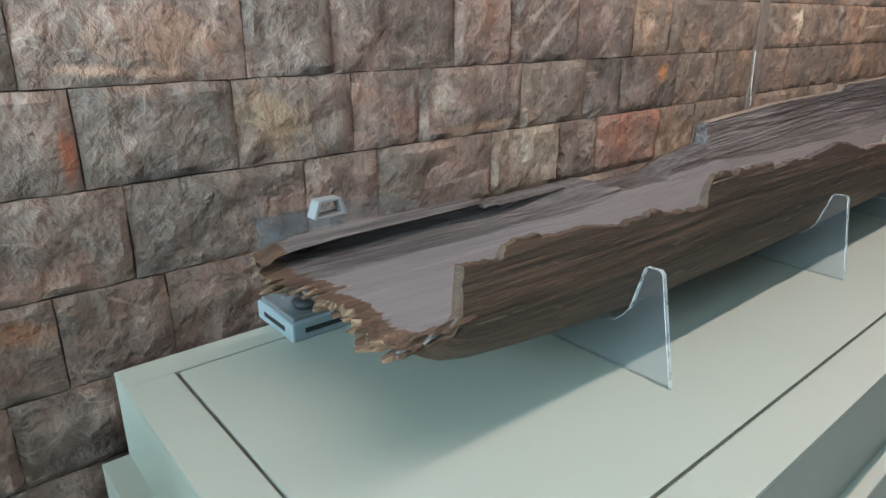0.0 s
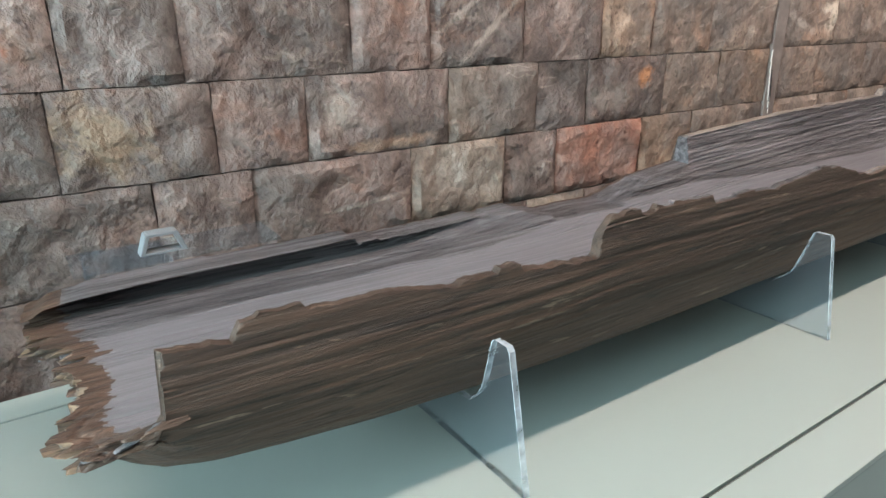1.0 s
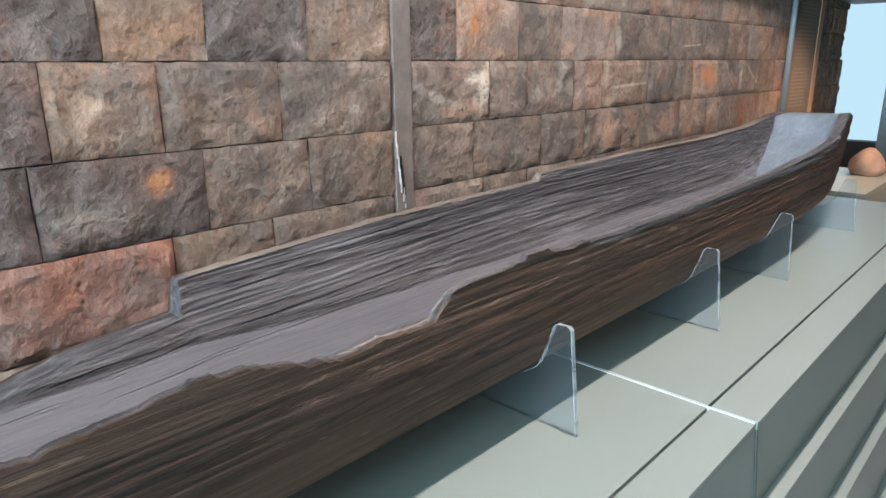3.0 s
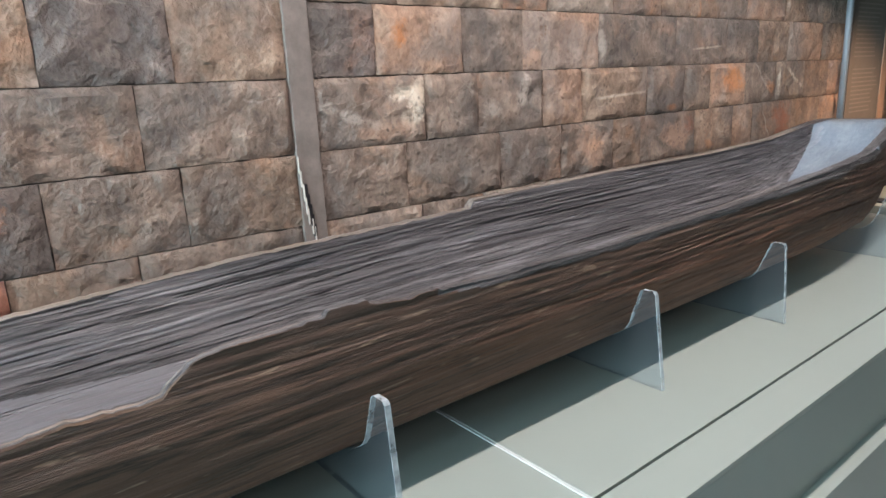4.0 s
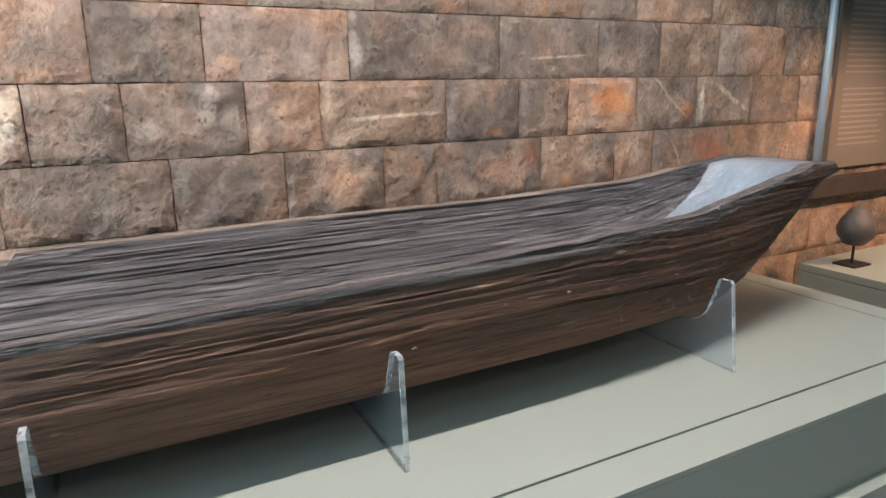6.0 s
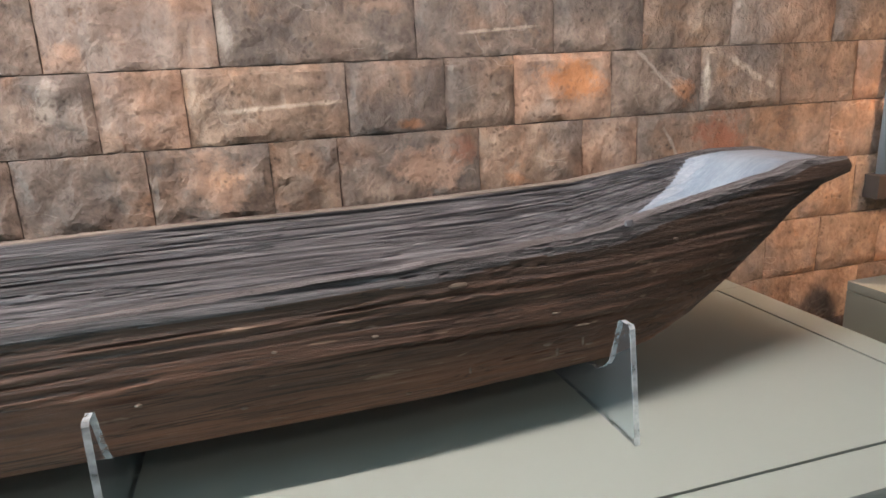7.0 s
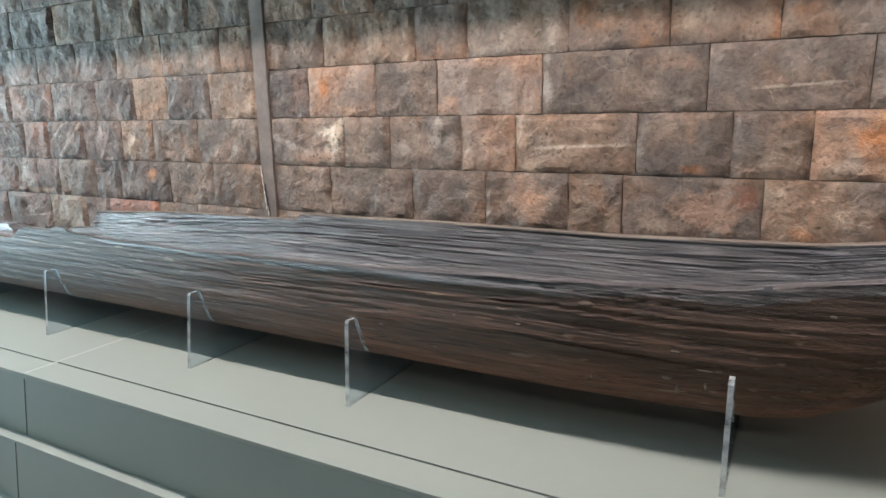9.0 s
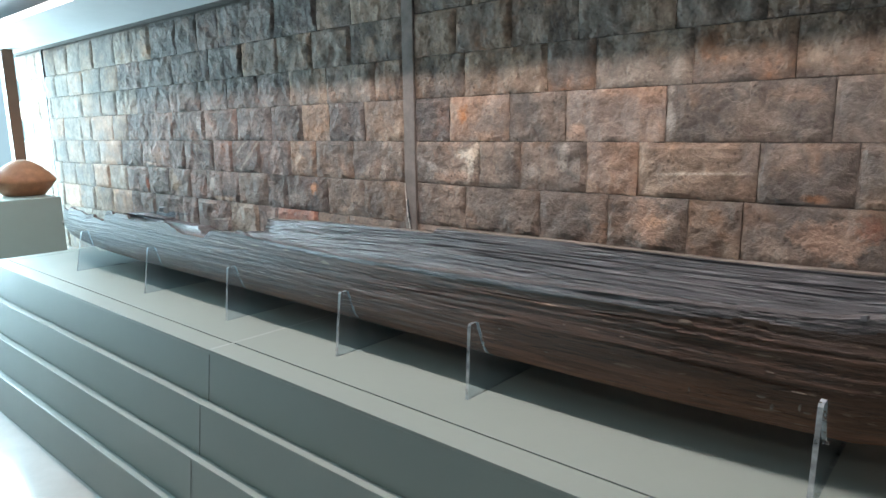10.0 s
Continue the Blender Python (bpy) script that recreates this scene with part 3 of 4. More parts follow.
def section(x):
    """Points across the canoe at x: the outer side from the far rim under the bottom to the near rim, then the inner side back."""
    zn, zf = table(x, NEAR_FULL_X, NEAR_FULL_Z), table(x, FAR_FULL_X, FAR_FULL_Z)
    zb = table(x, [-0.70, -0.60, -0.56, -0.47, -0.40, -0.31, -0.17, 0.0, 0.5, 4.12, 4.22, 4.32, 4.44, 4.62, 4.72, 4.80, 4.90], [1.052, 1.05, 1.043, 0.994, 0.977, 0.966, 0.953, 0.945, 0.936, 0.936, 0.952, 0.995, 1.066, 1.200, 1.256, 1.276, 1.284])
    zl = table(x, [-0.7, -0.5, 0.0, 1.2, 3.9, 4.05, 4.39, 4.52, 4.63, 4.87], [1.062, 1.062, 1.052, 1.050, 1.040, 1.050, 1.165, 1.215, 1.292, 1.310])
    yn = table(x, [-0.7, -0.60, -0.5, 0.2, 1.5, 3.0, 3.7, 4.1, 4.3, 4.6, 4.85, 4.9], [-0.73, -0.74, -0.775, -0.797, -0.80, -0.805, -0.80, -0.77, -0.742, -0.695, -0.652, -0.645])
    yf = table(x, [-0.7, -0.4, 1.2, 3.0, 4.2, 4.6, 4.8, 4.9], [-0.26, -0.235, -0.225, -0.225, -0.235, -0.265, -0.30, -0.31])
    th = table(x, [-0.7, 0.0, 1.1, 1.2, 3.5, 4.2, 4.9], [0.075, 0.07, 0.05, 0.03, 0.032, 0.04, 0.06])
    tn = table(x, [-0.7, 0.2, 1.2, 2.2, 3.5, 4.2, 4.9], [0.008, 0.010, 0.012, 0.018, 0.034, 0.04, 0.05])
    sl = table(x, [-0.7, -0.3, 0.4, 1.5, 5], [0.12, 0.15, 0.40, 0.75, 1])
    cut = table(x, [-0.7, 0.1, 0.5, 5], [1, 1, 0, 0])
    zl = min(zl, zn - 0.004, zf - 0.004)
    ch = min(0.085, 0.55 * (zl - zb) + 0.03)
    hn, hf = zn - zb, zf - zb
    outer = [(yf - 0.012, zf), (yf - 0.004, zb + 0.75 * hf), (yf, zb + 0.5 * hf), (yf - 0.012, zb + 0.25 * hf), (yf - 0.04, zb + 0.07 * hf), (yf - ch - 0.02, zb),
             (0.5 * (yn + yf), zb - 0.004), (yn + ch + 0.02, zb), (yn + 0.045, zb + 0.06 * hn), (yn + 0.014, zb + 0.22 * hn), (yn, zb + 0.48 * hn), (yn + 0.006, zb + 0.75 * hn), (yn + 0.018, zn)]
    dn, df = zn - zl, zf - zl
    inner = [(yn + 0.018 + tn, zn - 0.002), (yn + 0.018 + 0.012 * sl + tn, zl + 0.55 * dn), (yn + 0.018 + 0.032 * sl + tn, zl + 0.18 * dn), (yn + 0.018 + 0.082 * sl + tn, zl + 0.02 * dn),
             (0.5 * (yn + yf), zl - 0.004 * min(1, dn / 0.05)), (yf - 0.10 - th + 0.07 * cut, zl + 0.02 * df), (yf - 0.06 - th * 0.8 + 0.065 * cut, zl + 0.18 * df), (yf - 0.03 - th * 0.9 + 0.05 * cut, zl + 0.55 * df), (yf - 0.022 - th * 0.9 + 0.015 * cut, zl + 0.78 * df), (yf - 0.012 - th, zl + 0.9 * df), (yf - 0.012 - th, zf - 0.002 - 0.006 * cut)]
    return outer, inner


def resample(points, count):
    p = np.array(points)
    # round off the corners once
    q = [p[0]]
    for a, b in zip(p, p[1:]):
        q += [0.75 * a + 0.25 * b, 0.25 * a + 0.75 * b]
    q = np.array(q + [p[-1]])
    s = np.r_[0, np.cumsum(np.hypot(*np.diff(q, axis=0).T))]
    t = np.linspace(0, s[-1], count)
    return np.stack([np.interp(t, s, q[:, 0]), np.interp(t, s, q[:, 1])], 1)


def furrow(x, f, side):
    """Ridges and narrow furrows along the grain, about -1.5 to 0.8."""
    warp = 0.8 * noise.noise(Vector((x * 0.9, f * 0.22, 3 + side)))
    n1 = noise.noise(Vector((x * 1.1, f * 0.85 + warp, 11.0 * side)))
    n2 = noise.noise(Vector((x * 1.6, f * 1.5 + 2 * warp, 5 + side)))
    c1 = max(0.0, 1 - abs(n2) / 0.17) * max(0.0, 0.5 + 1.2 * noise.noise(Vector((x * 2.4, f * 0.8, 21))))
    c2 = max(0.0, 1 - abs(n1) / 0.11) * max(0.0, 0.45 + 1.1 * noise.noise(Vector((x * 1.6, f * 0.5, 31))))
    return 0.45 * n1 + 0.42 * n2 - 0.95 * c1 - 1.15 * c2


def worn_rims(x):
    """Heights of the near and the far rim, with their small chips."""
    chip = 0.004 * noise.noise(Vector((x * 34, 7.0, 1))) + 0.003 * noise.noise(Vector((x * 90, 3.0, 1)))
    # blocky breaks along the worst worn stretch
    block = 0.016 * noise.noise(Vector((math.floor(x * 13 + 2 * noise.noise(Vector((x * 5, 0, 0)))) * 0.61, 8.0, 3.0)))
    block *= 1.0 if x < 1.7 else max(0.0, 1 - (x - 1.7) / 0.8)
    chip += block
    near = table(x, NEAR_X, NEAR_Z) + (1.0 if x < 2.2 else 0.4) * (chip + 0.006 * noise.noise(Vector((x * 9, 2.0, 1))))
    chip = 0.0035 * noise.noise(Vector((x * 30, 17.0, 1))) + 0.002 * noise.noise(Vector((x * 80, 13.0, 1)))
    chip += 0.4 * block if x < 1.2 else 0.15 * block
    return near, table(x, FAR_X, FAR_Z) + (1.0 if 0 < x < 3.2 else 0.5) * chip


def build_canoe():
    extra = {-0.476, -0.469, 0.0195, 0.0305, 1.1645, 1.1785, 2.4295, 2.4505, 0.236, 0.249}
    xs = sorted(set(np.round(np.linspace(-0.585, 1.8, 380), 4)) | set(np.round(np.linspace(1.81, 4.81, 330), 4)) | extra)
    NO, NI = 240, 220
    n = NO + NI
    verts, faces, slots, worn = [], [], [], []
    for x in xs:
        outer, inner = section(x)
        o, i = resample(outer, NO), resample(inner, NI)
        loop = [(*p, 0) for p in o] + [(*p, 1) for p in i]
        calm = 0.45 + 0.55 * min(1, max(0, (x - 0.6) / 0.8))
        near, far = worn_rims(x)
        for j, (y, z, side) in enumerate(loop):
            m = (j - NO) / NI
            f = j * 0.30 if side else j * 0.335
            if not side and y < -0.5 and x > 3.5:
                # the grain runs level through the rising end
                level = min(1, (x - 3.5) / 0.5)
                f += level * level * (3 - 2 * level) * (70 * z - 6.1 - f)
            on_floor = bool(side) and 0.24 < m < 0.70
            g = furrow(x, f, side)
            if side:
                amp = 0.0012 if on_floor and x < 2.3 else 0.0058 * calm
            else:
                amp = table(x, [0, 1.6, 2.6, 4.8], [0.0022, 0.0028, 0.0048, 0.0052]) * table(z, [1.0, 1.08], [0.35, 1.0] if x < 3.8 else [0.9, 1.0])
            if side and 3.7 < x < 4.75 and x > table((y + 0.74) / 0.46, RAMP_ACROSS, RAMP_FROM):
                amp *= 0.2
            if side and x > 4.15:
                # the end block rises across from the near rim to the far one
                across = min(1, max(0, (y + 0.74) / 0.46))
                w = min(1, max(0, (x - 4.40 - 0.16 * across) / 0.22))
                w = w * w * (3 - 2 * w)
                flat = near + (far - near) * across - 0.004
                z += w * (flat - z)
                amp *= 1 - 0.85 * w
            ny = -1 if y < -0.52 else 1
            off = amp * g
            dx = 0.0
            if x < -0.43:
                w = min(1, (-0.43 - x) / 0.15)
                fibre = math.floor(y / 0.012 + 0.7 * noise.noise(Vector((y * 25, 2.0, 6.0))))
                torn = table(y, TORN_Y, TORN_X) + 0.045 * noise.noise(Vector((fibre * 0.73, 5.0, 2.0))) + 0.008 * noise.noise(Vector((y * 60, z * 30, 1.0))) + 0.008 * noise.noise(Vector((y * 140, z * 40, 4.0)))
                dx = w * max(torn + 0.585, -0.006)
            if x > 4.55:
                dx += (x - 4.55) / 0.26 * (0.014 * noise.noise(Vector((y * 9, z * 9, 8.0))) + 0.12 * max(0, y + 0.62) - 0.02)
            lift = off if on_floor else 0.3 * off
            top = near + (far - near) * min(1, max(0, (y + 0.62) / 0.22))
            worn.append(z + lift > top + 0.002)
            verts.append((x + dx, y + (0 if on_floor else ny * off * (-1 if side else 1)), min(z + lift, top + 0.3 * lift)))
    for a in range(len(xs) - 1):
        xm = 0.5 * (xs[a] + xs[a + 1])
        edge = 0.012 * noise.noise(Vector((xm * 6, 0, 0)))
        for j in range(n):
            k = (j + 1) % n
            faces.append((a * n + j, a * n + k, (a + 1) * n + k, (a + 1) * n + j))
            m = (j - NO) / NI
            across = min(1, max(0, (verts[a * n + j][1] + 0.74) / 0.46))
            if j < NO - 1 and xm > 1.9 and j > NO - 9 - 3 * noise.noise(Vector((xm * 5, 1, 0))):
                slots.append(1)
            elif j < NO - 1 and 1.15 < xm < 1.9 and worn[a * n + j] and noise.noise(Vector((xm * 7, 6, 1))) > -0.05:
                slots.append(7)
            elif j < NO - 1 and xm > 1.9 and worn[a * n + j] and worn[(a + 1) * n + k]:
                slots.append(1)
            elif j < NO - 1 or m < (0.06 if xm < 0.4 else -1) or (xm < -0.36 and m < 0.17):
                slots.append(0)
            # both rim tops take the pale tone of their lit edge
            elif 1.2 < xm < 4.45 and (m > 0.984 or 0 <= m < 0.016):
                slots.append(6)
            elif m > 0 and xm < -0.528 + 0.02 * noise.noise(Vector((m * 50, 4, 0))):
                slots.append(5)
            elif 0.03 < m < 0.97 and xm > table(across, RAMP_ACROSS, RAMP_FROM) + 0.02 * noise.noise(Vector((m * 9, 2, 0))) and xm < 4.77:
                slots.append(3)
            elif table(xm, [0.2, 0.5, 1.4, 2.0], [0.19, 0.12, 0.12, 0.19]) < m < 0.70 + edge + table(xm, [-0.3, 0.2, 0.5, 1.1, 1.5, 2.2, 3.0], [0.04, 0.06, 0.12, 0.10, 0.02, -0.03, -0.03]) and xm < 4.15:
                slots.append(2)
            else:
                slots.append(1)
    ends = []
    for base in (0, (len(xs) - 1) * n):
        ends.append([base + j for j in range(n)])
    return verts, faces, slots, ends


def canoe_piece(name, verts, faces, mats, which, label, ends=()):
    """One part of the canoe from the faces of certain slots, with its own vertices only."""
    used = sorted({v for f in faces for v in f} | {v for e in ends for v in e})
    at = {v: k for k, v in enumerate(used)}
    me = bpy.data.meshes.new(name)
    me.from_pydata([verts[v] for v in used], [], [[at[v] for v in f] for f in faces])
    bm = bmesh.new()
    bm.from_mesh(me)
    bpy.data.meshes.remove(me)
    bm.verts.ensure_lookup_table()
    for face, s in zip(bm.faces, which):
        face.material_index = s
    for e, s in zip(ends, (2, 0)):
        # close the end by a strip between the outer and the inner side
        count_out, count_in = 240, len(e) - 240
        other = [len(e) - 1 - min(count_in - 1, round(k * (count_in - 1) / (count_out - 1))) for k in range(count_out)]
        for k in range(count_out - 1):
            corner = [k, k + 1, other[k + 1]] + ([other[k]] if other[k] != other[k + 1] else [])
            if len(set(corner)) > 2:
                bm.faces.new([bm.verts[at[e[c]]] for c in corner]).material_index = s
    ob = part(name, bm, mats, canoe, label, smooth=True)
    ob.data.set_sharp_from_angle(angle=radians(50))
    return ob


canoe = empty("dugout_canoe", (0, 0, 0), "ancient dark brown wooden dugout canoe with a splintered broken end", "canoe")
c_verts, c_faces, c_slots, c_ends = build_canoe()


def pick(*wanted):
    return [f for f, s in zip(c_faces, c_slots) if s in wanted], [s for s in c_slots if s in wanted]


hull_faces, hull_slots = pick(0, 1, 5, 6, 7)
hull_slots = [{5: 0, 6: 3, 7: 2}.get(k, k) for k in hull_slots]
canoe_piece("hull", c_verts, hull_faces, [HULL, INNER, BROKEN, RIM_LIGHT], hull_slots, "dark brown outer hull with grey furrowed inner sides", c_ends)
floor_faces, _ = pick(2)
canoe_piece("canoe_floor", c_verts, floor_faces, [FLOOR_WOOD], [0] * len(floor_faces), "smooth worn grey wooden floor, paled by a painted sheen")
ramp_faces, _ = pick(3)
canoe_piece("end_ramp", c_verts, ramp_faces, [RAMP_WOOD], [0] * len(ramp_faces), "smooth grey sloping end block with a painted bluish sheen")
srnd = random.Random(5)


def splinter(ln, wd, tk, mat, place):
    """One torn shard, flat and tapering to an uneven tip."""
    bm = bmesh.new()
    rings = []
    for t in (0, 0.4, 0.8, 1):
        s = 1 - 0.6 * t * t
        ring = [bm.verts.new((-t * ln + 0.006 * srnd.uniform(-1, 1), wd * s * a + 0.003 * t, tk * s * b - 0.006 * t + 0.002 * srnd.uniform(-1, 1))) for a, b in ((-1, -1), (1, -1), (1.1, 0.7), (-0.8, 1))]
        rings.append(ring)
    for p, q in zip(rings, rings[1:]):
        for e in range(4):
            bm.faces.new((p[e], p[(e + 1) % 4], q[(e + 1) % 4], q[e]))
    bm.faces.new(rings[0][::-1])
    bm.faces.new(rings[-1])
    ob = part("splinter", bm, mat, canoe)
    ob.matrix_basis = place


for k in range(26):
    # torn fibres along the broken edge of the floor
    y = -0.72 + 0.42 * k / 26 + srnd.uniform(-0.008, 0.008)
    xe = table(y, TORN_Y, TORN_X)
    splinter(srnd.uniform(0.045, 0.075), srnd.uniform(0.008, 0.018), srnd.uniform(0.003, 0.006), BROKEN if (-0.72 < y < -0.655 or -0.61 < y < -0.50 or y > -0.33) and k % 4 else (FLOOR_WOOD if k % 2 else HULL),
             pose(xe + srnd.uniform(0.045, 0.065), y, srnd.uniform(1.042, 1.052), srnd.uniform(-20, 20), srnd.uniform(-4, 6), srnd.uniform(-9, 9)))
for k in range(9):
    # shards on the ridge that falls from the broken side to the torn edge
    t = k / 8
    splinter(srnd.uniform(0.03, 0.05), srnd.uniform(0.004, 0.008), srnd.uniform(0.004, 0.007), INNER if k % 3 == 1 else HULL,
             pose(-0.435 - 0.080 * t, -0.770 + 0.050 * t, 1.104 - 0.054 * t + srnd.uniform(-0.006, 0.006), srnd.uniform(-40, 40), srnd.uniform(-8, 2), srnd.uniform(-6, 6)))


def near_side(x, z):
    """How far out the near side of the hull stands at that height."""
    outer, _ = section(x)
    run = [(b, a) for a, b in outer[7:]]
    return float(np.interp(z, [b for b, _ in run], [a for _, a in run]))


# pale scars where the surface broke away
for x, z, ln, hg in ((3.93, 1.039, 0.011, 0.005), (3.955, 1.015, 0.004, 0.010), (4.014, 1.031, 0.003, 0.011), (4.03, 1.020, 0.010, 0.003), (4.01, 1.068, 0.018, 0.002), (3.342, 1.024, 0.006, 0.003),
                     (3.581, 1.122, 0.007, 0.003), (3.744, 1.192, 0.020, 0.005), (3.947, 1.105, 0.010, 0.002), (3.404, 1.122, 0.006, 0.003), (3.64, 0.987, 0.006, 0.003), (3.763, 1.015, 0.003, 0.007), (4.243, 1.214, 0.006, 0.003), (3.178, 1.066, 0.006, 0.003)):
    scar = bmesh.new()
    bmesh.ops.create_icosphere(scar, subdivisions=2, radius=1)
    for v in scar.verts:
        v.co *= 1 + 0.5 * noise.noise(v.co * 2.1 + Vector((x * 31, z * 17, 0)))
        v.co = Vector((v.co.x * ln, v.co.y * 0.0022, v.co.z * hg))
    ob = part("scar", scar, SCAR, canoe, "pale chipped spot on the hull")
    ob.location = (x, near_side(x, z) - 0.0005, z)

knob = box(-0.008, 0.008, -0.006, 0.006, -0.006, 0.009, 0.004)
for v in knob.verts:
    v.co += 0.003 * noise.noise_vector(v.co * 90)
knob_ob = part("loose_chip", knob, FLOOR_WOOD, canoe, "small pale chip on the rim")
knob_ob.location = (4.12, -0.757, 1.262)

# ---- clear stands under the canoe ----
FRONT = [(-0.896, 0.0), (-0.861, 0.236), (-0.855, 0.243), (-0.826, 0.243), (-0.820, 0.238), (-0.796, 0.158), (-0.790, 0.142), (-0.778, 0.126), (-0.752, 0.104)]
BACK = [(-0.27, 0.100), (-0.23, 0.106), (-0.212, 0.118), (-0.206, 0.135), (-0.200, 0.150), (-0.194, 0.154), (-0.165, 0.154), (-0.158, 0.148), (-0.150, 0.0)]
OUTLINE = FRONT + [(-0.70, 0.0945), (-0.51, 0.091), (-0.32, 0.0945)] + BACK


def stand(x, lean):
    ob = empty("canoe_stand", (x, -0.503, H + (PROUD if x > JOINT else 0)), "clear acrylic cradle stand holding the canoe above the plinth", "stand", "clear stands under the canoe")
    out = [(y + 0.51 - (lean * z / 0.24 if y < -0.77 else 0), z) for y, z in OUTLINE]
    bm, a, b = sheet(out, -0.0054, 0.0054)
    p = part("pane", bm, ACRYLIC, ob)
    p.visible_shadow = False
    bm = bmesh.new()
    lo = [bm.verts.new((-0.0056, y, z)) for y, z in out]
    hi = [bm.verts.new((0.0056, y, z)) for y, z in out]
    lo2 = [bm.verts.new((-0.0056, y + (0.0016 if y < 0 else -0.0016), z)) for y, z in out]
    hi2 = [bm.verts.new((0.0056, y + (0.0016 if y < 0 else -0.0016), z)) for y, z in out]
    for k in range(len(out)):
        m = (k + 1) % len(out)
        bm.faces.new((lo[k], lo[m], hi[m], hi[k]))
        bm.faces.new((lo[k], lo[m], lo2[m], lo2[k]))
        bm.faces.new((hi[k], hi[m], hi2[m], hi2[k]))
    e = part("edge", bm, EDGE, ob, "bright polished acrylic edge")
    e.visible_shadow = False
    return ob


for sx, front_lean in ((0.012, -0.012), (0.924, 0.0), (1.723, 0.012), (2.488, 0.009), (3.115, 0.022), (4.070, 0.006)):
    stand(sx, front_lean)

# ---- climate logger behind the broken end ----
logger = empty("climate_logger", (-0.40, -0.137, H), "blue-grey climate logger under a clear box with an aluminium bracket", "instrument")


def logger_part(name, bm, mat, label="", smooth=False):
    bmesh.ops.translate(bm, verts=bm.verts, vec=Vector((0.40, 0.137, -H)))
    return part(name, bm, mat, logger, label, smooth)


case = logger_part("base_case", box(-0.488, -0.312, -0.228, -0.046, H, H + 0.048, 0.006), DEVICE)
logger_part("top_plate", box(-0.480, -0.320, -0.220, -0.054, H + 0.0485, H + 0.058, 0.003), DEVICE_TOP)
logger_part("vent_slot", box(-0.4895, -0.4875, -0.19, -0.085, H + 0.018, H + 0.030, 0.0006), BLACK)
logger_part("vent_slot", box(-0.455, -0.352, -0.2295, -0.2275, H + 0.018, H + 0.030, 0.0006), BLACK)
logger_part("sensor_dial", lathe([(0.001, 0), (0.03, 0), (0.034, 0.012), (0.02, 0.02), (0.001, 0.021)], 24, (-0.42, -0.17, H + 0.058)), BLACK, smooth=True)
logger_part("sensor_block", box(-0.40, -0.345, -0.19, -0.12, H + 0.058, H + 0.085, 0.004), SILVER, "pale sensor block")
clear = bmesh.new()
for b in ((-0.476, -0.473, -0.216, -0.058), (-0.327, -0.324, -0.216, -0.058), (-0.473, -0.327, -0.216, -0.213), (-0.473, -0.327, -0.061, -0.058)):
    box(*b, H + 0.058, H + 0.255, bm=clear)
box(-0.50, -0.10, -0.20, -0.06, H + 0.255, H + 0.259, bm=clear)
cl = logger_part("clear_box", clear, ACRYLIC, "clear acrylic cover with a wide lid")
cl.visible_shadow = False
br = bmesh.new()
for n in (0, 1):
    leg = box(-0.005, 0.005, -0.018, 0.018, 0.0, 0.042, 0.002)
    for v in leg.verts:
        v.co.x += (0.010 if n == 0 else -0.010) * v.co.z / 0.04 * 1.4 + (-0.372 if n == 0 else -0.290)
        v.co += Vector((0, -0.142, H + 0.259))
    tmp = bpy.data.meshes.new("tmp")
    leg.to_mesh(tmp)
    leg.free()
    br.from_mesh(tmp)
    bpy.data.meshes.remove(tmp)
box(-0.358, -0.304, -0.160, -0.124, H + 0.296, H + 0.302, 0.0015, bm=br)
box(-0.372, -0.290, -0.160, -0.124, H + 0.2595, H + 0.264, 0.001, bm=br)
logger_part("bracket", br, plain("pale_enamel", (0.22, 0.245, 0.26), 0.4), "small pale metal bracket on the lid")

# ---- far end: post, text panel, shelf, second plinth, bust ----
post = part("steel_post", lathe([(0.018, 0), (0.018, 1.325)], 20, (5.63, -0.04, 1.1405)), STEEL, smooth=True)
tagged(post, "slim blue-grey steel post standing on the dark wall shelf", "post")
panel = empty("text_panel", (6.05, -0.02, 1.15), "grey-brown printed text panel mounted on the stone wall", "panel")
part("board", box(-0.33, 0.20, -0.012, 0.012, 0.03, 0.95, 0.003), PANEL_GREY, panel)
part("edge_strip", box(0.203, 0.30, -0.016, 0.012, 0.03, 0.95, 0.003), plain("pale_wood_edge", (0.46, 0.30, 0.20), 0.6), panel, "pale wooden edge strip")
row_z = 0.14
rng = random.Random(4)
while row_z < 0.86:
    if not 0.42 < row_z < 0.46:
        part("text_line", box(-0.27, -0.27 + rng.uniform(0.30, 0.42), -0.0135, -0.0115, row_z, row_z + 0.009), TEXT_GREY, panel)
    row_z += 0.026
shelf = part("wall_shelf", box(5.59, 7.1, -0.07, 0.0, 1.05, 1.14, 0.004), DARK_PAINT)
tagged(shelf, "dark painted shelf beam below the text panel on the wall", "shelf")
lint = part("dark_beam", box(5.3, 7.2, -0.40, -0.02, 2.06, 2.46, 0.006), DARK_PAINT)
tagged(lint, "dark beam below the lowered ceiling at the far end", "beam")
low = empty("small_plinth", (5.9, -0.42, 0), "low grey plinth beside the stone wall carrying a dark carving", "plinth")
part("body", box(-0.53, 0.6, -0.25, 0.24, 0.0, 0.765, 0.004), PAINT, low)
part("top", box(-0.53, 0.6, -0.25, 0.24, 0.767, 0.80, 0.003), PAINT, low)
carving = empty("carving", (5.53, -0.32, 0.80), "dark rounded stone carving on a thin rod and flat base", "carving")
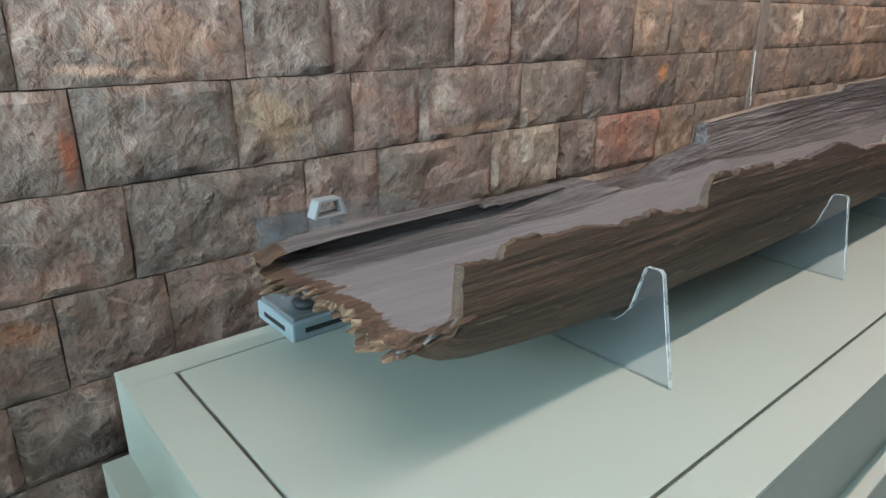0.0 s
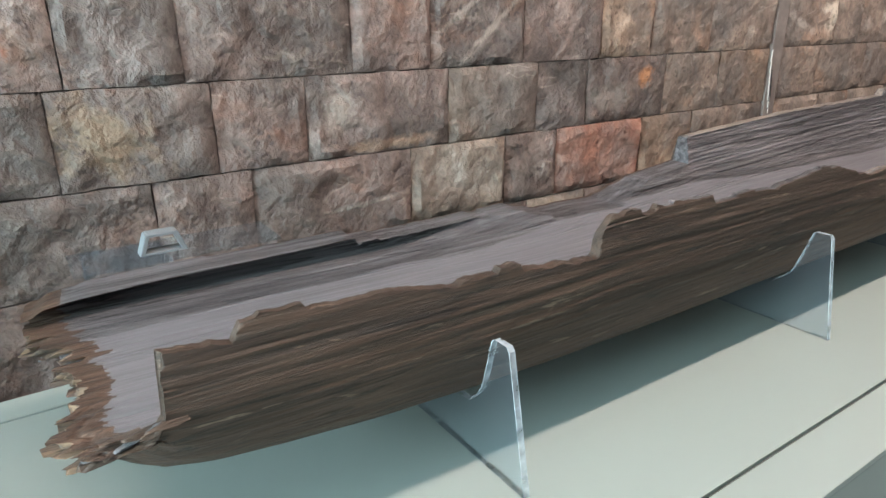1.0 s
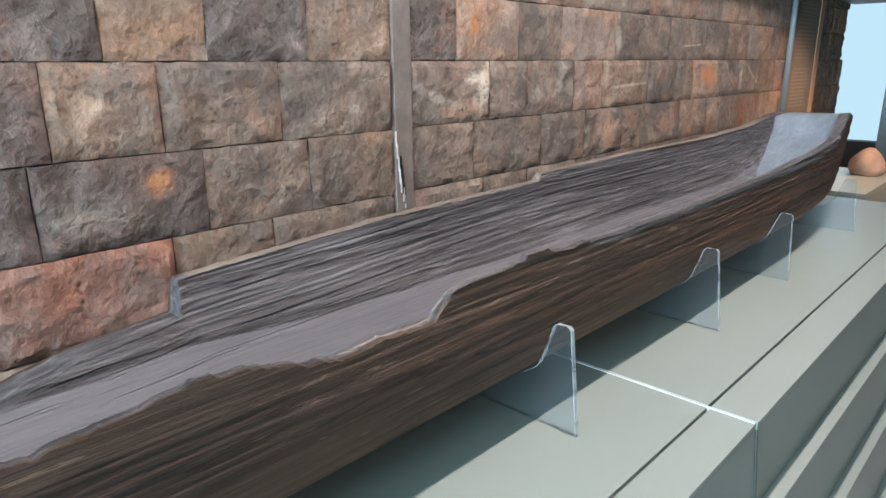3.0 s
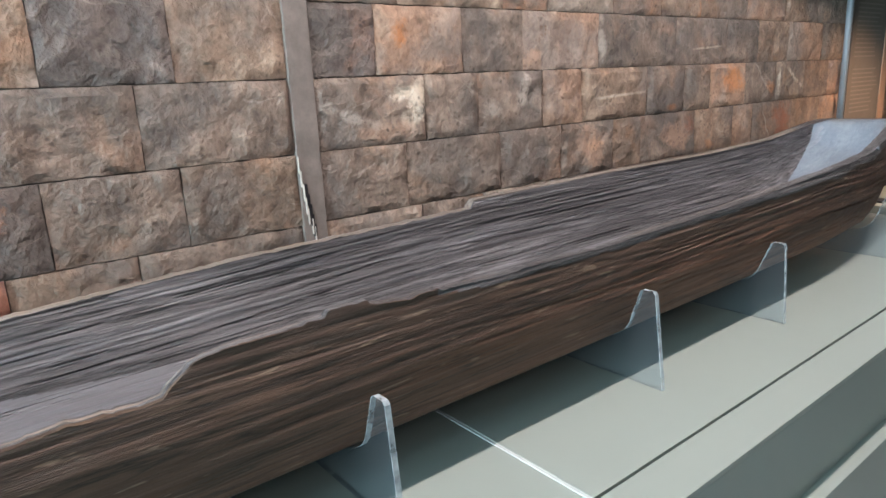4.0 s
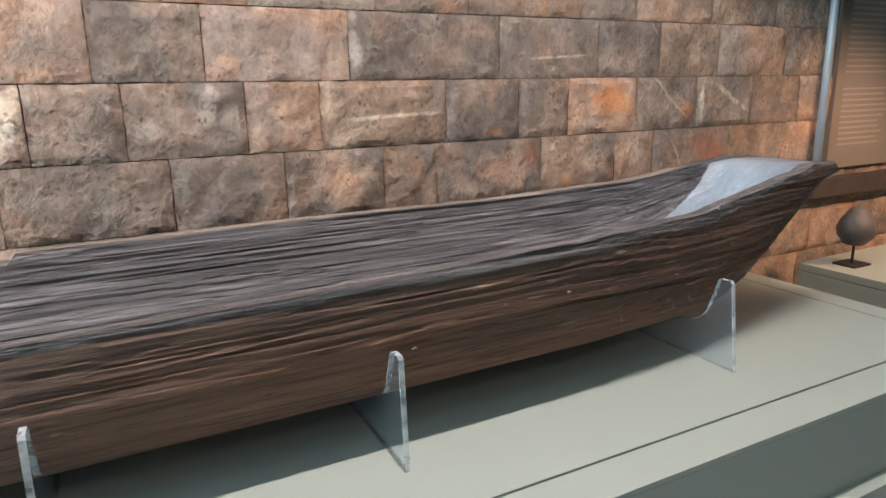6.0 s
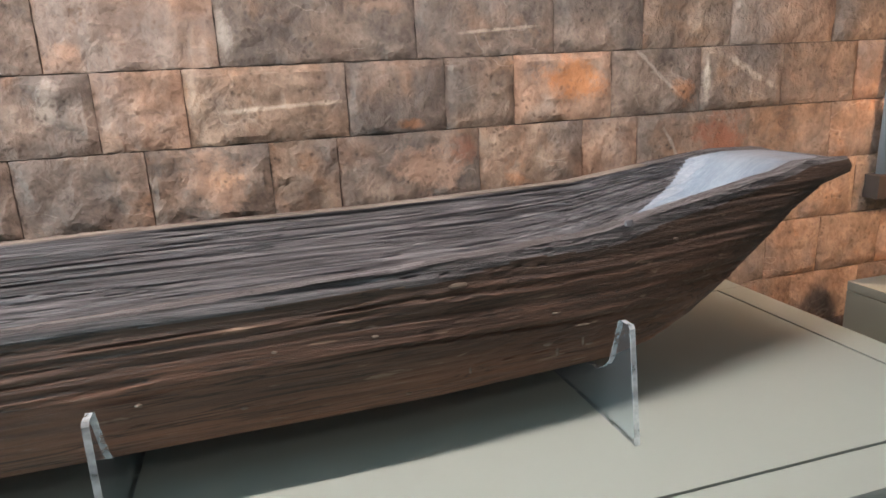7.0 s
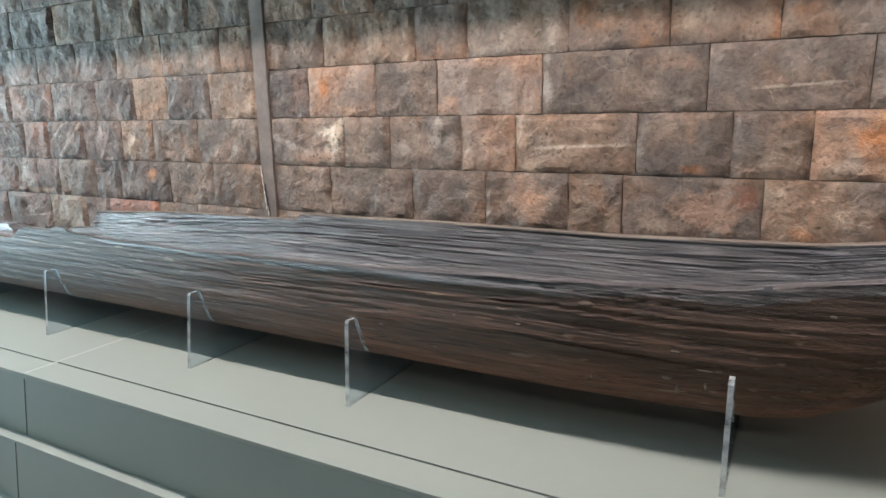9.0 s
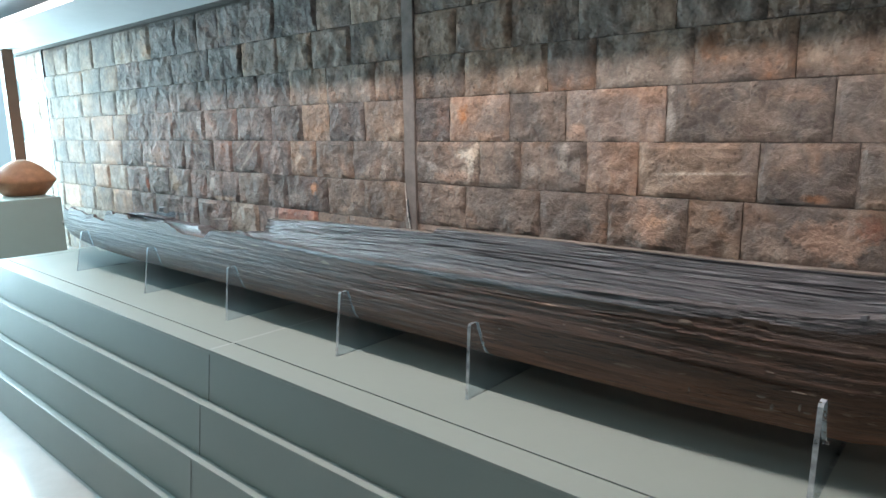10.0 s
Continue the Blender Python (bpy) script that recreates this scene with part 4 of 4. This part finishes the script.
bm = lathe([(0.004, 0.085), (0.045, 0.095), (0.078, 0.13), (0.085, 0.165), (0.07, 0.205), (0.045, 0.235), (0.03, 0.255), (0.004, 0.262)], 28)
for v in bm.verts:
    v.co.x *= 1 + 0.12 * noise.noise(v.co * 14)
    v.co.y *= 0.9 + 0.12 * noise.noise(v.co * 11)
part("head", bm, DARK_STONE, carving, smooth=True)
part("rod", lathe([(0.006, 0.008), (0.006, 0.09)], 12), BLACK, carving)
part("foot", box(-0.06, 0.06, -0.05, 0.05, 0.0, 0.008, 0.001), BLACK, carving)

rock = lathe([(0.02, 0.0), (0.12, 0.002), (0.145, 0.05), (0.135, 0.12), (0.10, 0.19), (0.05, 0.235), (0.01, 0.245)], 28)
for v in rock.verts:
    v.co += Vector((0.9, 0.5, 0.3)) * 0.06 * noise.noise(v.co * 7)
    v.co *= 0.8
rock_ob = part("rounded_carving", rock, plain("pinkish_carved_stone", (0.40, 0.29, 0.23), 0.8, 0, 0.2, 10, 0.004), smooth=True)
rock_ob.location = (6.22, -0.49, 0.801)
tagged(rock_ob, "pale pinkish rounded stone carving on the low plinth", "carving")
mullion = part("window_mullion", box(8.95, 9.08, -0.16, -0.03, 0.0, 3.4, 0.006), plain("grey_aluminium", (0.36, 0.37, 0.38), 0.4, 0.3))
tagged(mullion, "grey metal window mullion beside the bright far window", "mullion")
cab = empty("display_cabinet", (8.4, -0.75, 0), "dark display cabinet with a blue-grey front and small lit objects", "cabinet")
part("body", box(-0.3, 0.35, -0.45, 0.45, 0.0, 0.92, 0.006), plain("blue_grey_front", (0.07, 0.10, 0.13), 0.4), cab)
part("top", box(-0.32, 0.37, -0.47, 0.47, 0.923, 0.965, 0.004), BLACK, cab, "black worktop edge")
for n, (dx, dy, h, w) in enumerate(((-0.15, 0.30, 0.10, 0.06), (-0.05, 0.12, 0.16, 0.05), (-0.2, -0.1, 0.08, 0.07), (0.05, -0.28, 0.2, 0.05))):
    vase = part("small_vessel", lathe([(w * 0.5, 0), (w, h * 0.35), (w * 0.9, h * 0.6), (w * 0.45, h * 0.85), (w * 0.55, h)], 20), CLAY if n % 2 else CREAM, smooth=True)
    vase.location = (8.4 + dx, -0.75 + dy, 0.967)
    tagged(vase, "small clay vessel standing on the dark display cabinet", "vessel", "vessels on the cabinet")

# ---- left end: tall plinth with a clay pot, brown post ----
tall = empty("pot_plinth", (-2.15, -0.62, 0), "tall grey-green painted plinth carrying a clay pot", "plinth")
part("body", box(-0.35, 0.35, -0.42, 0.30, 0.0, 1.15, 0.005), PAINT, tall)
pot = part("clay_pot", lathe([(0.10, 0.0), (0.16, 0.004), (0.215, 0.07), (0.25, 0.115), (0.258, 0.128), (0.25, 0.145), (0.215, 0.19), (0.15, 0.25), (0.08, 0.295), (0.03, 0.31), (0.01, 0.312)], 48), CLAY, smooth=True)
pot.location = (-2.24, -0.46, 1.15)
tagged(pot, "domed orange terracotta pot with a flaring rim on its plinth", "pot")
bp = part("window_post", box(-3.03, -2.93, -0.30, -0.20, 0.0, 4.2, 0.006), BROWN_FRAME)
tagged(bp, "brown wooden window post at the end of the wall", "post")

# ---- the stone wall, course by course ----
wall = structure("wall_north", box(-3.6, 7.2, 0.02, 0.35, 0.0, 4.2), MORTAR, "wall of rough-hewn brown and grey stone blocks in courses", "wall")
strip = part("wall_strip", box(2.018, 2.092, -0.012, 0.0195, 0.0, 4.2, 0.003), STRIP)
tagged(strip, "vertical grey concrete strip between two fields of stone", "strip", kind="structure")
strip2 = part("wall_strip", box(-2.84, -2.80, -0.006, 0.0195, 0.0, 4.2, 0.003), DARK_PAINT)
tagged(strip2, "thin dark vertical joint strip in the stone wall", "strip", kind="structure")
streak = bmesh.new()
for k, (x, z, w) in enumerate(((2.019, 1.385, 0.005), (2.023, 1.345, 0.007), (2.028, 1.305, 0.006), (2.032, 1.265, 0.008), (2.036, 1.235, 0.006), (2.046, 1.205, 0.009), (2.052, 1.182, 0.007))):
    box(x - 0.35 * w, x + 0.35 * w, -0.015, -0.011, z - 0.024, z + 0.024, 0.003, bm=streak)
tagged(part("mortar_streak", streak, CREAM), "crooked white mortar streak on the grey wall strip", "streak", kind="structure")
# black boxes, slightly proud of the strip, paint the shade of a crevice
hollow = bmesh.new()
for k in range(5):
    box(2.030 + 0.004 * k, 2.040 + 0.004 * k, -0.0145, -0.0115, 1.295 - 0.03 * k, 1.330 - 0.03 * k, 0.001, bm=hollow)
tagged(part("mortar_gap", hollow, BLACK), "black boxes painting the shade of a crevice beside the grey wall strip", "gap", kind="structure")
LINES = [0.0, 0.165, 0.37, 0.575, 0.78, 0.995, 1.209, 1.414, 1.62, 1.825, 2.02, 2.22, 2.46]
JOINTS = {
    3: [-1.03, -0.81, -0.45, 0.1, 2.02, 2.09, 4.75, 5.02, 5.3, 5.62],
    4: [-1.3, -0.91, -0.68, -0.30, 0.05, 0.4, 2.02, 2.09, 4.70, 4.95, 5.17, 5.41, 5.7],
    5: [-1.15, -0.74, -0.31, -0.09, 0.35, 0.68, 0.89, 1.29, 1.57, 2.02, 2.09, 2.45, 2.72, 4.6, 5.0, 5.3, 5.55],
    6: [-1.2, -0.81, -0.48, -0.16, 0.06, 0.475, 0.80, 1.01, 1.39, 1.70, 2.02, 2.09, 2.40, 2.81, 3.13, 3.45, 3.64, 4.07, 4.42, 4.62, 5.06, 5.41],
    7: [-1.25, -0.89, -0.44, -0.21, 0.19, 0.42, 0.74, 1.06, 1.30, 1.62, 2.02, 2.09, 2.485, 2.71, 3.03, 3.25, 3.68, 3.97, 4.19, 4.52, 4.85, 5.18, 5.5],
    8: [-1.1, -0.7, -0.35, 0.1, 0.5, 0.88, 1.19, 1.43, 1.72, 2.02, 2.09, 2.31, 2.65, 2.93, 3.35, 3.89, 4.32, 4.63, 4.96, 5.38],
    9: [-0.9, -0.37, 0.05, 0.4, 0.75, 1.08, 1.42, 1.81, 2.02, 2.09, 2.40, 2.84, 3.06, 3.44, 3.77, 4.08, 4.5, 4.9, 5.3],
    10: [-0.8, -0.3, 0.2, 0.6, 0.98, 1.3, 1.63, 2.02, 2.09, 2.35, 2.66, 2.98, 3.37, 3.67, 4.1, 4.5, 4.9, 5.3],
}
KIND = {(8, -0.7): "grey", (8, -0.35): "dark", (8, 0.1): "grey", (8, 0.5): "dark", (5, 0.89): "red", (7, 3.03): "pink", (7, 4.19): "orange", (7, 2.09): "white", (7, 3.25): "tan", (6, 3.13): "tan", (6, 4.62): "orange",
        (9, 2.84): "orange", (9, 3.44): "orange", (9, 3.77): "orange", (8, 2.31): "orange", (8, 2.65): "brown", (8, 2.09): "dark", (8, 1.43): "dark", (8, 1.19): "tan", (8, 0.88): "dark", (7, 0.74): "grey", (7, 0.19): "grey", (6, 0.80): "dark", (5, -0.45): "grey", (4, -0.91): "grey", (4, -0.68): "grey", (4, -0.30): "grey", (9, -0.9): "dark", (9, -0.37): "grey", (4, 5.17): "orange", (3, 5.3): "orange",
        (3, 5.02): "orange", (6, 0.475): "pale", (6, -0.16): "grey", (6, 0.06): "tan", (7, 2.71): "white", (5, 1.29): "tan", (6, 1.70): "tan",
        (5, -0.09): "grey", (7, -0.89): "grey", (7, -1.25): "dark", (6, -1.2): "grey", (6, -0.48): "grey", (5, -0.31): "grey", (6, -0.81): "dark", (5, -0.74): "dark", (5, -1.15): "grey", (7, -0.44): "dark", (7, -0.21): "grey", (6, 4.42): "pink", (6, 3.64): "tan", (8, 1.72): "tan", (8, 3.35): "grey", (6, 2.09): "grey",
        (7, 1.06): "tan", (9, 1.08): "tan", (6, 1.01): "tan", (6, 1.39): "grey", (7, 1.30): "grey", (7, 1.62): "grey", (5, 0.35): "grey", (5, 0.68): "grey", (4, -1.3): "brown", (7, 5.18): "tan"}


def stone_block(x0, x1, z0, z1, rnd, rough=1.0):
    """A split-faced block: a rough front a few centimetres deep, with worn arrises."""
    w, h = x1 - x0, z1 - z0
    nx, nz = max(7, min(20, round(w / 0.021))), 10
    bm = bmesh.new()
    seed = rnd.uniform(0, 100)
    out = rnd.uniform(0.0, 0.007)
    rows = []
    for b in range(nz + 1):
        row = []
        for a in range(nx + 1):
            x, z = a / nx * w, b / nz * h
            edge = min(x, w - x, z, h - z)
            if edge > 1e-6:
                y = -out - 0.005 * min(1, edge / 0.02) + rough * 0.009 * noise.noise(Vector((x * 9 + seed, z * 9, seed))) + rough * 0.006 * noise.noise(Vector((x * 21, z * 21 + seed, seed))) + rough * 0.005 * noise.noise(Vector((x * 47, z * 47 + seed, seed)))
            else:
                y = -0.0005 + 0.006 * noise.noise(Vector((x * 12 + seed, z * 12, seed)))
                x += 0.0025 * noise.noise(Vector((seed, z * 20, 1))) if 0 < b < nz else 0
                z += 0.0025 * noise.noise(Vector((x * 20, seed, 2))) if 0 < a < nx else 0
            row.append(bm.verts.new((x - w / 2, y, z - h / 2)))
        rows.append(row)
    for b in range(nz):
        for a in range(nx):
            bm.faces.new((rows[b][a], rows[b][a + 1], rows[b + 1][a + 1], rows[b + 1][a]))
    ring = [rows[0][a] for a in range(nx + 1)] + [rows[b][nx] for b in range(1, nz + 1)] + [rows[nz][a] for a in range(nx - 1, -1, -1)] + [rows[b][0] for b in range(nz - 1, 0, -1)]
    backs = [bm.verts.new((v.co.x, 0.0195, v.co.z)) for v in ring]
    for k in range(len(ring)):
        m = (k + 1) % len(ring)
        bm.faces.new((ring[m], ring[k], backs[k], backs[m]))
    bm.normal_update()
    me = bpy.data.meshes.new("stone")
    bm.to_mesh(me)
    bm.free()
    me.polygons.foreach_set("use_smooth", [True] * len(me.polygons))
    me.set_sharp_from_angle(angle=radians(32))
    return me


rnd = random.Random(11)
for course in range(len(LINES) - 1):
    z0, z1 = LINES[course], LINES[course + 1]
    xs = list(JOINTS.get(course, [2.02, 2.09]))
    lo, hi = xs[0], xs[-1]
    while lo > -3.5:
        lo -= rnd.uniform(0.22, 0.45)
        xs.insert(0, max(lo, -3.6))
    while hi < 7.1:
        hi += rnd.uniform(0.22, 0.45)
        xs.append(min(hi, 7.2))
    k = 0
    while k < len(xs) - 1:
        if xs[k + 1] - xs[k] > 0.75:
            xs.insert(k + 1, xs[k] + rnd.uniform(0.25, 0.42))
        k += 1
    for a, b in zip(xs, xs[1:]):
        if abs(a - 2.02) < 0.001:
            continue
        near_strip = a < -2.82 < b
        kind = KIND.get((course, round(a, 3)))
        if kind is None:
            warm = max(0.0, min(1.0, (a - 1.0) / 4.0))
            cool = max(0.0, min(1.0, (1.3 - a) / 1.2)) if a > -1.1 else 0.1
            kind = "pale" if a < -1.2 and rnd.random() < 0.6 else rnd.choices(["grey", "tan", "pale", "pink", "orange", "dark"], [0.44 - 0.22 * warm, 0.30 + 0.22 * warm, 0.10 + 0.05 * warm, 0.04 + 0.10 * warm, 0.02 + 0.10 * warm, (1.0 if course > 7 else 0.55) * cool])[0]
        if kind == "grey" and a > 1.2:
            kind = "brown"
        for c, d in ((a, -2.84), (-2.80, b)) if near_strip else ((a, b),):
            if d - c < 0.05:
                continue
            me = stone_block(c + 0.0013, d - 0.0013, z0 + 0.0015, z1 - 0.0015, rnd, 0.35 if a < -1.32 else 1.25 if a < 1.0 else 1.0)
            me.materials.append(SMOOTH[("pale", "tan", "pink")[rnd.randrange(3)]] if a < -1.32 else MARKED.get((course, round(a, 3)), STONE[kind]))
            ob = new("stone", me)
            ob.location = ((c + d) / 2, 0, (z0 + z1) / 2)
            ob.parent = wall
